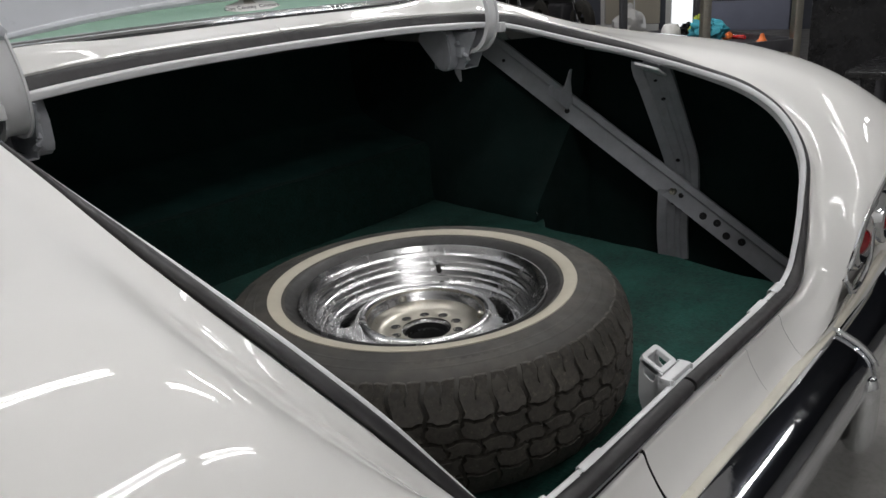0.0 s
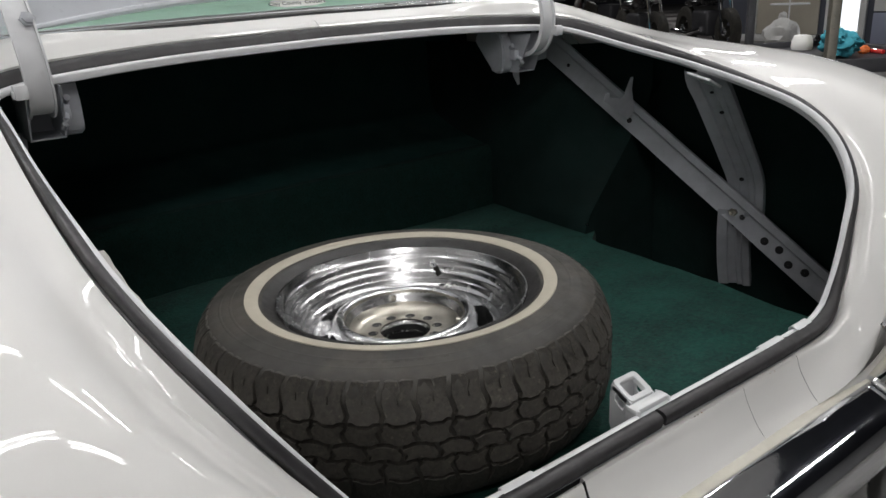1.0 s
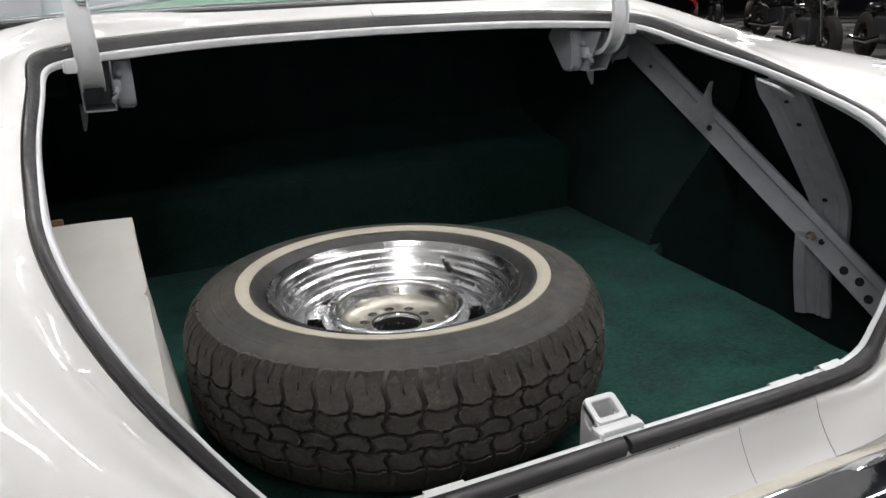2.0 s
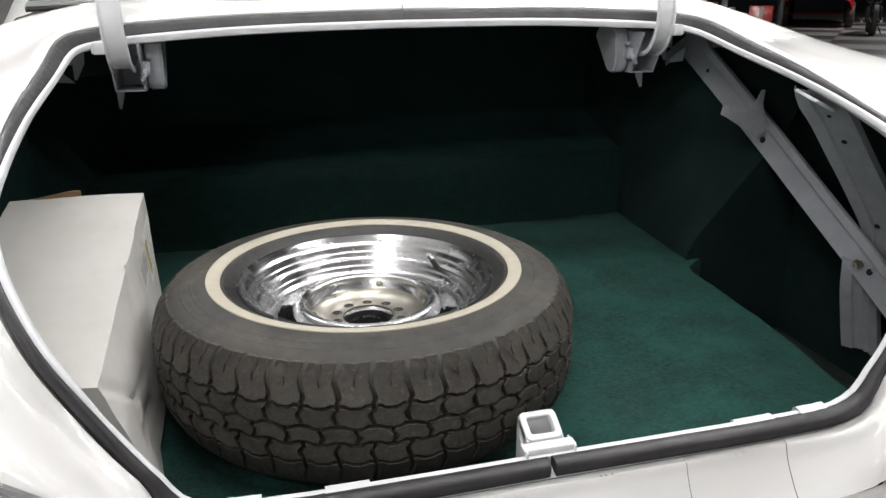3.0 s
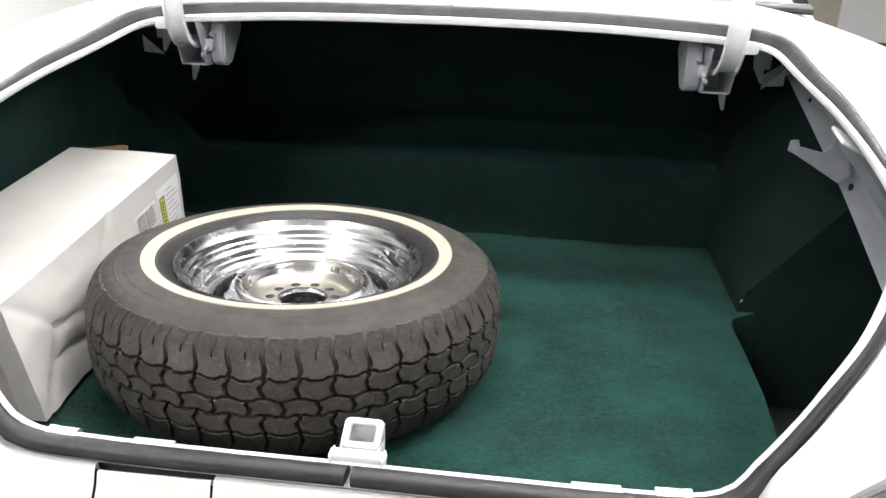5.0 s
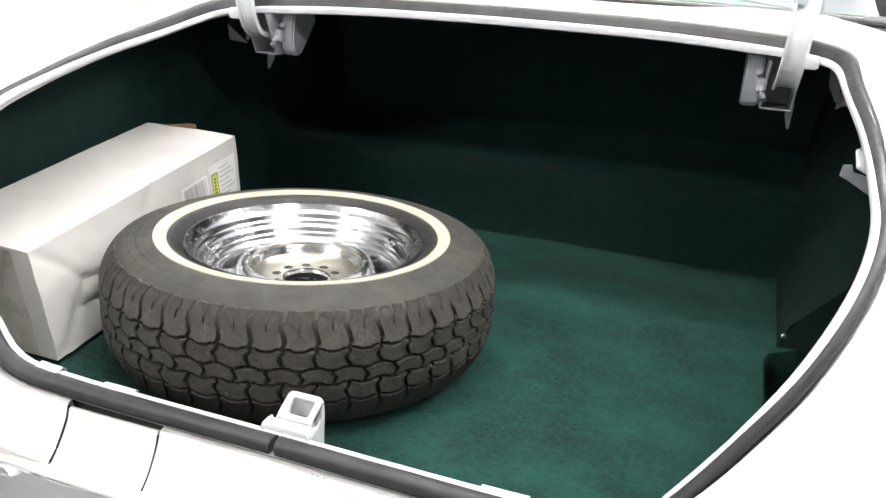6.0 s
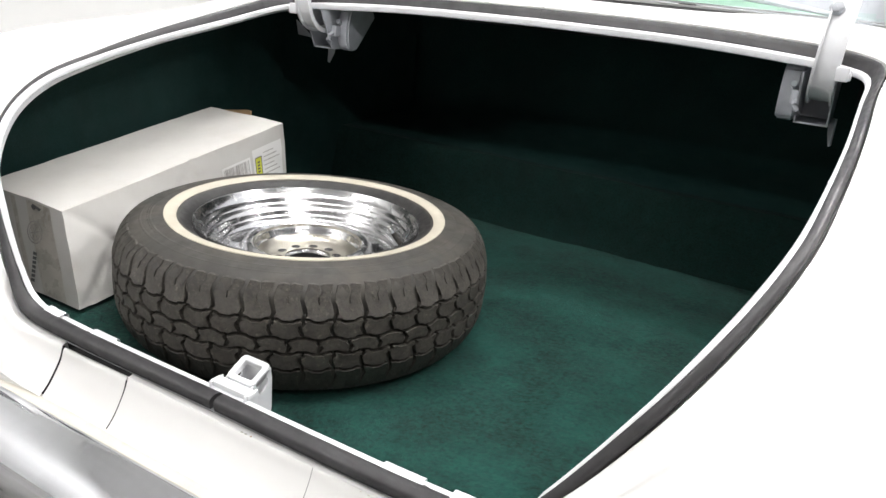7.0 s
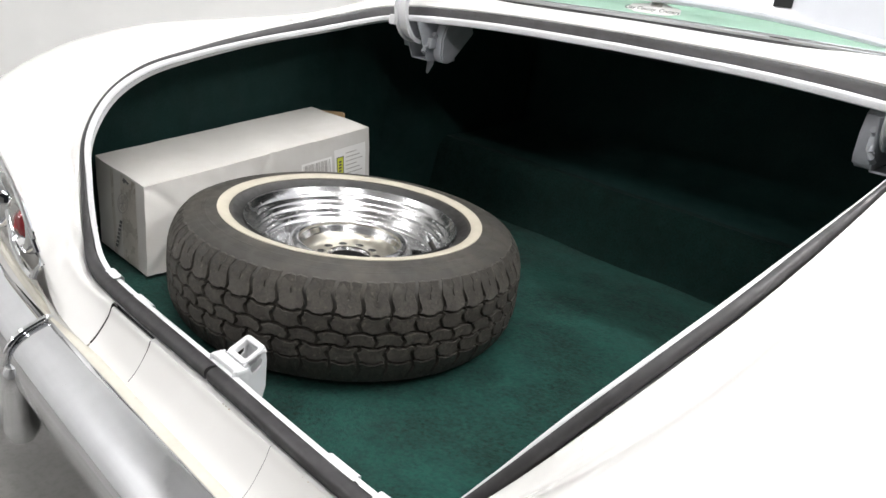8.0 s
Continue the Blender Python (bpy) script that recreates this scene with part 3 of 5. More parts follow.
def block(bm, outline, a0, r_in, r_out, chamfer=.0012):
    """One tread block: an outline in (arc metres, height), stood off the casing."""
    def at(s, z, r):
        a = a0 + s / .331
        return (r(z) * math.cos(a), r(z) * math.sin(a), z)
    cs, cz = sum(p[0] for p in outline) / len(outline), sum(p[1] for p in outline) / len(outline)
    base = [bm.verts.new(at(s, z, lambda q: r_in)) for s, z in outline]
    mid = [bm.verts.new(at(s, z, lambda q: r_out(q) - chamfer)) for s, z in outline]
    top = [bm.verts.new(at(cs + (s - cs) * .97, cz + (z - cz) * .96, r_out)) for s, z in outline]
    n = len(outline)
    for i in range(n):
        j = (i + 1) % n
        bm.faces.new((base[i], base[j], mid[j], mid[i]))
        bm.faces.new((mid[i], mid[j], top[j], top[i]))
    bm.faces.new(top)


def tread_bm():
    """Three staggered rows of six-sided blocks between two rows of tall shoulder lugs, each lug cut by a short sipe."""
    bm = bmesh.new()
    N = 46
    pitch = 2 * math.pi * .331 / N
    rng = random.Random(4)
    g = .0033
    face = lambda z: np.interp(abs(z - H / 2), [0, .02, .038, .048, .060, .070, .082, .091], [.3345, .3342, .3332, .3312, .3275, .3232, .3150, .3050])
    jit = lambda q: rng.uniform(-q, q)
    w = pitch / 2 - g
    # the grooves between rows run in steps, the ends of the blocks in chevrons, so that neighbours keep parallel edges
    wave = lambda p: .0019 * np.interp(p % 1, [0, .16, .30, .70, .84, 1], [-1, -1, 1, 1, -1, -1])
    rails = [-.0400, -.0112, .0118, .0402]
    for row in range(3):
        k = .5 if row == 1 else 0
        bow = ((-.0010, .12), (-.0042, .38), (-.0042, .62), (.0012, .88)) if row != 1 else ((.0012, .12), (.0040, .40), (.0036, .60), (-.0010, .88))
        for i in range(N):
            a = (i + k) / N * 2 * math.pi
            lo_z = lambda u: H / 2 + rails[row] + .0027 + wave(u + k)
            hi_z = lambda u: H / 2 + rails[row + 1] - .0027 + wave(u + k)
            us = (-.44, -.30, -.16, .16, .30, .44)
            low = [(u * pitch, lo_z(u)) for u in us]
            high = [(u * pitch, hi_z(u)) for u in reversed(us)]
            right = [(w + d, lo_z(.48) + (hi_z(.48) - lo_z(.48)) * v) for d, v in bow]
            left = [(-w + d, lo_z(.48) + (hi_z(.48) - lo_z(.48)) * v) for d, v in reversed(bow)]
            out = [(s_ + jit(.0005), z + jit(.0004)) for s_, z in low + right + high + left]
            wear = rng.uniform(0, .0010)
            block(bm, out, a, .316, lambda z: face(z) - wear, .0009)
    for top in (1, -1):
        for i in range(N):
            a = i / N * 2 * math.pi
            q = jit(.0012)
            sway = lambda z: .0028 * math.sin((z - .040) * 150)
            at = lambda s_, z: (s_ + jit(.0004), H / 2 + top * z)
            foot = [(u * pitch, H / 2 + (rails[3] + .0019 if top > 0 else rails[0] - .0019) + wave(u)) for u in (-.44, -.30, -.16, .16, .30, .44)]
            hi = [at(w + sway(z), z) for z in (.050, .059, .068, .076, .084, .0885 + q)]
            hi += [at(w * .34, .0890), at(w * .14, .0880), at(w * .26, .0815), at(w * .16 + sway(.07), .073), at(w * .04, .0640), at(-w * .06, .0645), at(w * .02 + sway(.07), .073), at(w * .12, .0810), at(0, .0880), at(-w * .45, .0890)]
            hi += [at(-w + sway(z), z) for z in (.0885 + q, .084, .076, .068, .059, .050)]
            pts = foot + hi
            if top < 0:
                pts = pts[::-1]
            wear = rng.uniform(0, .0007)
            block(bm, pts, a, .304, lambda z: face(z) - wear, .0008)
    return bm


part("tread", tread_bm(), TREAD, tyre, "dusty block tread with wavy grooves", angle=25)
# chrome wheel
rimprof = [(.198, .150), (.2045, .176), (.2062, .186), (.2050, .1893), (.2028, .1890), (.2012, .1862), (.1992, .1822), (.1965, .1782), (.1942, .1757), (.1920, .1743), (.1906, .1730), (.1897, .1708), (.1872, .1648), (.1862, .1630), (.1848, .1622), (.1838, .1608),
           (.1818, .1560), (.1806, .1540), (.1785, .1528), (.1762, .1520), (.1748, .1508), (.1738, .1486), (.1716, .1428), (.1706, .1412), (.1692, .1404), (.1684, .1390), (.1664, .1340), (.1650, .1322), (.1620, .1310), (.1598, .1300), (.1585, .1280), (.1575, .1240), (.152, .110), (.15, .05), (.19, .01)]
rimprof = [(r * .985, z) for r, z in rimprof]
part("rim", lathe(rimprof, 128), RIM_CHROME, spare, "polished chrome wheel rim with stepped barrel")


def disc_bm():
    """The wheel's centre: a raised nave with five long slots outside it."""
    prof = [(.156, .119), (.151, .124), (.146, .1255), (.136, .1255), (.127, .127), (.121, .132), (.117, .1395), (.1125, .1460), (.1070, .1482), (.1015, .1470), (.0975, .1425), (.094, .134), (.090, .125), (.083, .1165), (.072, .1120), (.060, .1125), (.047, .114), (.040, .113), (.0370, .108), (.036, .094)]
    n = 160
    bm = bmesh.new()
    vs = [[bm.verts.new((r * math.cos(2 * math.pi * i / n), r * math.sin(2 * math.pi * i / n), z)) for r, z in prof] for i in range(n)]
    for i in range(n):
        ph = (i % 32) / 32
        for j in range(len(prof) - 1):
            if j in (2, 3) and .18 < ph < .82:
                continue
            if j == 4 and .26 < ph < .74:
                continue
            bm.faces.new((vs[i][j], vs[(i + 1) % n][j], vs[(i + 1) % n][j + 1], vs[i][j + 1]))
    bmesh.ops.solidify(bm, geom=bm.faces[:], thickness=.003)
    return bm


disc = part("wheel_disc", disc_bm(), RIM_CHROME, spare, "chrome wheel centre with five slots")
part("hub_plate", lathe([(.0985, .1452), (.0952, .1365), (.0912, .1272), (.0838, .1182), (.072, .1135), (.060, .1140), (.0475, .1155), (.0415, .1148)], 80), CHROME_DULL, disc, "dull plated lug face")
for i in range(10):
    a = 2 * math.pi * (i + .3) / 10
    # black disc on the lug face carries the hole's shade
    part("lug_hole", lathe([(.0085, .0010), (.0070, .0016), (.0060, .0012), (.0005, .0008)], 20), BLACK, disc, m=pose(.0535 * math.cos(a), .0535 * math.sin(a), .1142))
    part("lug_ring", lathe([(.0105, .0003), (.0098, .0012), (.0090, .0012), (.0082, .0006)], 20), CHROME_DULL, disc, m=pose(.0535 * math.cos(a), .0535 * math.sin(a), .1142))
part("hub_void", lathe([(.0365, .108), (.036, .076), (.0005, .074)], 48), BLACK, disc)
# black sheet that puts shade behind the slots
part("slot_backing", lathe([(.166, .05), (.1, .045), (.0005, .045)], 48), BLACK, spare, "black sheet below the wheel centre, for shade in the slots")
for a in (1.2, 3.3, 5.4):
    nub = box_bm(-.006, .004, -.005, .005, -.004, .006, .0015)
    part("cap_clip", nub, CHROME_DULL, disc, "small cap clip in the bowl", m=pose(.0915 * math.cos(a), .0915 * math.sin(a), .134, 0, 20, math.degrees(a)))
va = math.atan2(.095, .14)
valve = part("valve_stem", tube_bm([(0, 0, 0), (0, 0, .022), (0, 0, .034)], [.0055, .005, .0042], 12), RUBBER, spare, "black rubber valve stem", m=pose(.1745 * math.cos(va), .1745 * math.sin(va), .146, 0, -38, math.degrees(va)))
part("valve_cap", tube_bm([(0, 0, .032), (0, 0, .044)], [.0048, .0042], 12), CHROME, valve, "chrome valve cap")

# ---- cardboard box ----
carton = empty("cardboard_box", (0, 0, 0), "long white cardboard carton with taped end, beside the spare tyre", "box")
TRF, TRB, TLF, TLB = Vector((-.549, -.238, .664)), Vector((-.545, .335, .760)), Vector((-.770, -.246, .673)), Vector((-.768, .322, .765))
BRF, BRB, BLF, BLB = Vector((-.487, -.262, .4965)), Vector((-.541, .365, .4985)), Vector((-.705, -.262, .4965)), Vector((-.760, .350, .4985))
CREASES = (((.02, .04), (.17, .48)), ((.17, .48), (.03, .97)), ((.17, .48), (.34, .55)), ((.14, .70), (.30, .76)), ((.52, .0), (.40, .42)))


def crease(b, c):
    """Depth of the pressed folds in the carton's right face."""
    d = 0.0
    for (b0, c0), (b1, c1) in CREASES:
        ex, ey = (b1 - b0) * .58, (c1 - c0) * .18
        px, py = (b - b0) * .58, (c - c0) * .18
        u = max(0, min(1, (px * ex + py * ey) / (ex * ex + ey * ey)))
        r = math.hypot(px - u * ex, py - u * ey)
        d += .0050 * math.exp(-(r / .0060) ** 2)
    side = max(0.0, min(1.0, (c - .48) / .25)) * max(0.0, 1 - abs(b - .22) / .16)
    return d + .008 * side


def in_carton(a, b, c):
    """a: right to left, b: rear end to far end, c: top to bottom."""
    top = (TRF * (1 - a) + TLF * a) * (1 - b) + (TRB * (1 - a) + TLB * a) * b
    bot = (BRF * (1 - a) + BLF * a) * (1 - b) + (BRB * (1 - a) + BLB * a) * b
    p = top * (1 - c) + bot * c
    q = p * 7
    d = .0030 * noise.noise(q) + .0012 * noise.noise(q * 4)
    dent = crease(b, c) if a < .02 else 0
    sag = .004 * math.sin(math.pi * a) * math.sin(math.pi * b) * (1 if c < .01 else 0)
    return Vector((p.x + d - dent, p.y + d * .4, max(p.z + d * (1 - c) - sag, .4965)))


def carton_bm():
    bm = bmesh.new()
    for fix, val in (("c", 0), ("c", 1), ("a", 0), ("a", 1), ("b", 0), ("b", 1)):
        rows = []
        n, k = (24, 24) if fix == "b" else (60, 24)
        for i in range(n + 1):
            u = i / n
            rows.append([in_carton(*{"c": (j / k, u, val), "a": (val, u, j / k), "b": (j / k, val, u)}[fix]) for j in range(k + 1)])
        grid_bm(rows, bm=bm)
    bmesh.ops.remove_doubles(bm, verts=bm.verts, dist=.0008)
    return bm


def on_side(name, s0, s1, d0, d1, material, parent, label="", lift=.0012, n=5):
    """A flat piece glued to the carton's right face: metres along it and below its top edge."""
    def at(s, d):
        b = s / .581
        h = (TRF.z + (TRB.z - TRF.z) * b) - .4975
        return in_carton(0, b, d / h) + Vector((lift, 0, 0))
    return part(name, grid_bm([[at(s, d) for d in np.linspace(d1, d0, n)] for s in np.linspace(s0, s1, n)]), material, parent, label)


def on_end(name, a0, a1, c0, c1, material, parent, label="", lift=.0012, n=6):
    return part(name, grid_bm([[in_carton(a, 0, c) + Vector((0, -lift, 0)) for c in np.linspace(c0, c1, n)] for a in np.linspace(a0, a1, n)]), material, parent, label)


part("carton_body", carton_bm(), CARD, carton, angle=30)
FF = frame_m(TRF + Vector((0, -.0052, 0)), TRF - TLF, TRF - BRF)
on_end("tape_strip", .16, .46, .02, .98, TAPE, carton, "dirty grey packing tape", n=16)
on_end("tape_strip", .60, .66, .02, .98, TAPE, carton, "dirty grey packing tape", n=16)
part("scuff_mark", plate_bm([(-.075, -.004), (-.050, -.008), (-.055, -.013), (-.064, -.010), (-.070, -.015), (-.078, -.010)], .0006), INK, carton, "dark torn scuff at the corner", m=FF)
part("inner_flap", plate_bm([(-.105, -.14), (0, -.14), (0, .0075), (-.012, .0085), (-.105, -.006)], .004, .0006), KRAFT, carton, "brown cardboard flap edge", m=frame_m((-.655, .345, .762), (1, 0, 0), (0, 0, 1)))
label1 = on_side("barcode_label", .378, .466, .046, .094, PAPER, carton, "white barcode label", .0010)
rng = random.Random(1)
for i in range(22):
    x = .383 + .0036 * i
    on_side("bar", x, x + .0036 * rng.uniform(.3, .75), .051, .089, PALE_INK, label1, "", .0016, 2)
label2 = on_side("warning_label", .480, .500, .054, .114, YELLOW, carton, "yellow and black warning label", .0014)
for d in np.linspace(.064, .102, 6):
    on_side("printed_bar", .486, .494, d, d + .0042, INK, label2, "", .0020, 2)
for x in (.4795, .4985):
    on_side("label_frame", x, x + .002, .0535, .1145, INK, label2, "", .0020, 4)
for d in (.0535, .1125):
    on_side("label_frame", .4795, .5005, d, d + .002, INK, label2, "", .0020, 3)
sheet = on_side("printed_label", .474, .568, .034, .130, PAPER, carton, "printed white paper label", .0007)
for i, d in enumerate(np.linspace(.048, .12, 8)):
    on_side("printed_bar", .507, .540 + .018 * ((i * 7) % 3) / 2, d, d + .0018, PALE_INK, sheet, "", .0013, 2)
stamp = part("round_stamp", lathe([(.0215, 0), (.0215, .0004), (.0195, .0004), (.0195, 0)], 40), PALE_INK, carton, "round dark printed emblem", m=FF @ pose(-.062, -.055, 0))
part("emblem_ring", lathe([(.0150, 0), (.0150, .0004), (.0138, .0004), (.0138, 0)], 30), PALE_INK, stamp)
for a in (20, 75, 130):
    part("emblem_bar", box_bm(-.012, .012, -.0008, .0008, 0, .0004), PALE_INK, stamp, m=pose(0, 0, 0, 0, 0, a))
for i in range(7):
    part("printed_bar", box_bm(-.005, .005, -.0032, .0026, 0, .0004), INK, carton, "dark worn print", m=FF @ pose(-.056, -.094 - .0085 * i, .0006, 0, 0, 4 * (i % 3)))

# ---- car: well walls and underbody ----
for sx in (1, -1):
    part("side_sill", grid_bm([[(sx * x, y, z) for x, z in ((.985, .62), (.99, .45), (.975, .30), (.965, .25))] for y in np.linspace(-.43, 1.7, 12)]), PAINT, car, "white lower body side")
part("underbody", box_bm(-.93, .93, -.40, 1.7, .24, .268, .004), SHADED_STEEL, car, "dark underside of the trunk")
both("trunk_side_wall", grid_bm([[(.955, y, z) for z in np.linspace(.25, np.interp(y, [-.43, -.25, 0, .5, 1.3], [.66, .80, .85, .92, .95]), 5)] for y in np.linspace(-.43, 1.3, 12)]), SHADED_STEEL, car, "dark inner side of the trunk")
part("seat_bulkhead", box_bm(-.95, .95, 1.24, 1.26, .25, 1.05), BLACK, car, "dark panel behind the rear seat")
both("inner_gusset", grid_bm([[(.62 + .33 * u, .66 + .0 * v, .95 + .1 * v - .02 * u) for v in (0, 1)] for u in (0, 1)]), SHADED_STEEL, car)
both("road_tyre", lathe([(.20, -.10), (.30, -.105), (.34, -.07), (.345, 0), (.34, .07), (.30, .105), (.20, .10), (.03, .06), (.03, -.06)], 40, closed=True), RUBBER, car, "black rear road tyre under the body")
for ob in [o for o in car.children if o.name.startswith("road_tyre")]:
    sgn = 1 if ob.name == "road_tyre" else -1
    ob.matrix_basis = pose(sgn * .80, 1.15, .345, 0, 90, 0)

# ---- car: chrome trim, rear window, lid ----
both("cove_trim", tube_bm([tuple(shoulder[i] + np.array((.002, -.002, 0))) for i in range(int(np.argmin(np.abs(_d - _k[9]))), int(np.argmin(np.abs(_d - (_k[12] + _k[13]) / 2))) + 1)] + [(.494, -.466, .548), (.503, -.467, .533), (.525, -.468, .527), (.55, -.468, .529), (.595, -.467, .541), (.628, -.465, .558), (.69, -.452, .60)], .0055, 8), CHROME, car, "bright chrome edging of the tail lamp recess")
both("corner_filler", tube_bm(spline([(.468, -.450, .4605), (.495, -.4555, .470), (.53, -.4600, .484), (.58, -.4610, .492), (.66, -.4590, .501), (.80, -.452, .51)], 24), .0085, 8), CREAM, car, "cream filler strip round the corner")


def window_line(dy, dz, n=40, xm=.74):
    return [(x, .578 - .030 * (x / .74) ** 2 * (abs(x) / .74) + dy, 1.101 - .010 * (x / .74) ** 2 + dz) for x in np.linspace(-xm, xm, n)]


part("window_trim", tube_bm(window_line(.004, .004), .0065, 8), CHROME, car, "chrome strip below the rear window")
part("window_trim", tube_bm(window_line(.020, .009), .0055, 8), CHROME, car, "chrome strip below the rear window")
part("window_gasket", tube_bm(window_line(-.004, -.001), .006, 6), BLACK, car, "black rubber gasket")
pane = part("rear_window", grid_bm([[(x, p[1] + .62 * v, p[2] + .44 * v - .06 * v * (x / .74) ** 2) for x, p in ((q[0], q) for q in window_line(.022, .008))] for v in np.linspace(0, 1, 8)]), GLASS, car, "green tinted rear window glass")
pane.visible_shadow = False
part("parcel_shelf", grid_bm([[(x, .60 + .70 * v, 1.088 + .03 * v) for x in np.linspace(-.72, .72, 12)] for v in np.linspace(0, 1, 6)]), MINT, car, "pale mint parcel shelf under the rear window")
part("rear_seat_back", box_bm(-.72, .72, 1.30, 1.45, .8, 1.24, .03, 3), MINT, car, "pale mint rear seat back")
both("cabin_pillar", grid_bm([[(.76 - .02 * v, .66 + .75 * v, 1.08 + .33 * v), (.80 - .03 * v, .70 + .8 * v, 1.07 + .33 * v), (.90 - .06 * v, .9 + .7 * v, 1.02 + .38 * v)] for v in np.linspace(0, 1, 6)]), PAINT, car, "white rear roof pillar")
sticker = part("window_sticker", plate_bm([(-.055, -.009), (-.03, -.016), (.03, -.016), (.055, -.009), (.05, .004), (.02, .012), (.012, .02), (-.012, .02), (-.02, .012), (-.05, .004)], .0008), PAPER, car, "white club sticker with dark lettering", m=frame_m((.003, .628, 1.130), (1, -.02, 0), (0, .62, .44)) @ Matrix.Scale(1.22, 4))
text_part("Clay County", .0125, pose(-.026, -.006, .001), INK, sticker)
text_part("Cruzers", .0125, pose(.033, -.006, .001), INK, sticker)
part("emblem", plate_bm([(-.012, .004), (.012, .004), (.008, .014), (-.008, .014)], .0006), TAPE, sticker, m=pose(0, 0, .0009))


def lid_edge(x):
    return 1.150 - .052 * (abs(x) / .62) ** 2.2 if abs(x) < .62 else np.interp(abs(x), [.62, .64, .66, .685, .70], [1.098, 1.083, 1.079, 1.085, 1.11])


def lid_sheet(y0, inset, n=57, m_=16):
    rows = []
    for v in np.linspace(0, 1, m_):
        r = []
        for x in np.linspace(-.70 + inset, .70 - inset, n):
            z0 = lid_edge(x) + inset
            z = z0 + (2.05 - inset - z0 - .05 * (x / .7) ** 2) * v
            r.append((x, y0 + .14 * (z - 1.08) + .05 * math.sin(math.pi * v) - .03 * (x / .7) ** 2 * (1 - v), z))
        rows.append(r)
    return grid_bm(rows)


lid = part("trunk_lid", lid_sheet(.64, 0), PAINT, car, "white trunk lid standing open")
part("lid_inner_panel", lid_sheet(.625, .0), LID_PAINT, lid, "pale grey inner panel of the open lid")
_e = [(x, .629 - .03 * (x / .7) ** 2, lid_edge(x)) for x in np.linspace(-.70, .70, 81)]
part("lid_hem", tube_bm(_e, .007, 8), LID_PAINT, lid, "rolled lower edge of the lid")
# black box in place of a slot's shaded depth
part("lid_slot", box_bm(.250, .285, .632, .636, 1.163, 1.185), BLACK, lid, "dark slot in the lid panel")
for sx in (1, -1):
    part("lid_flange", plate_bm([(-.05, .10), (-.045, .02), (-.02, -.002), (.005, -.008), (.022, -.002), (.03, .02), (.033, .10)], .004, .001), LID_PAINT, lid, "bolted corner flange of the lid", m=frame_m((sx * .664, .600, 1.088), (sx, 0, 0), (0, .14, 1)) if sx > 0 else frame_m((-.664, .596, 1.088), (1, 0, 0), (0, .14, 1)))
    part("lid_bolt", lathe([(.0075, -.001), (.0075, .003), (.0045, .005), (.0005, .0052)], 12), CHROME_DULL, lid, m=frame_m((sx * .668, .594, 1.092), (1, 0, 0), (0, .14, 1)))


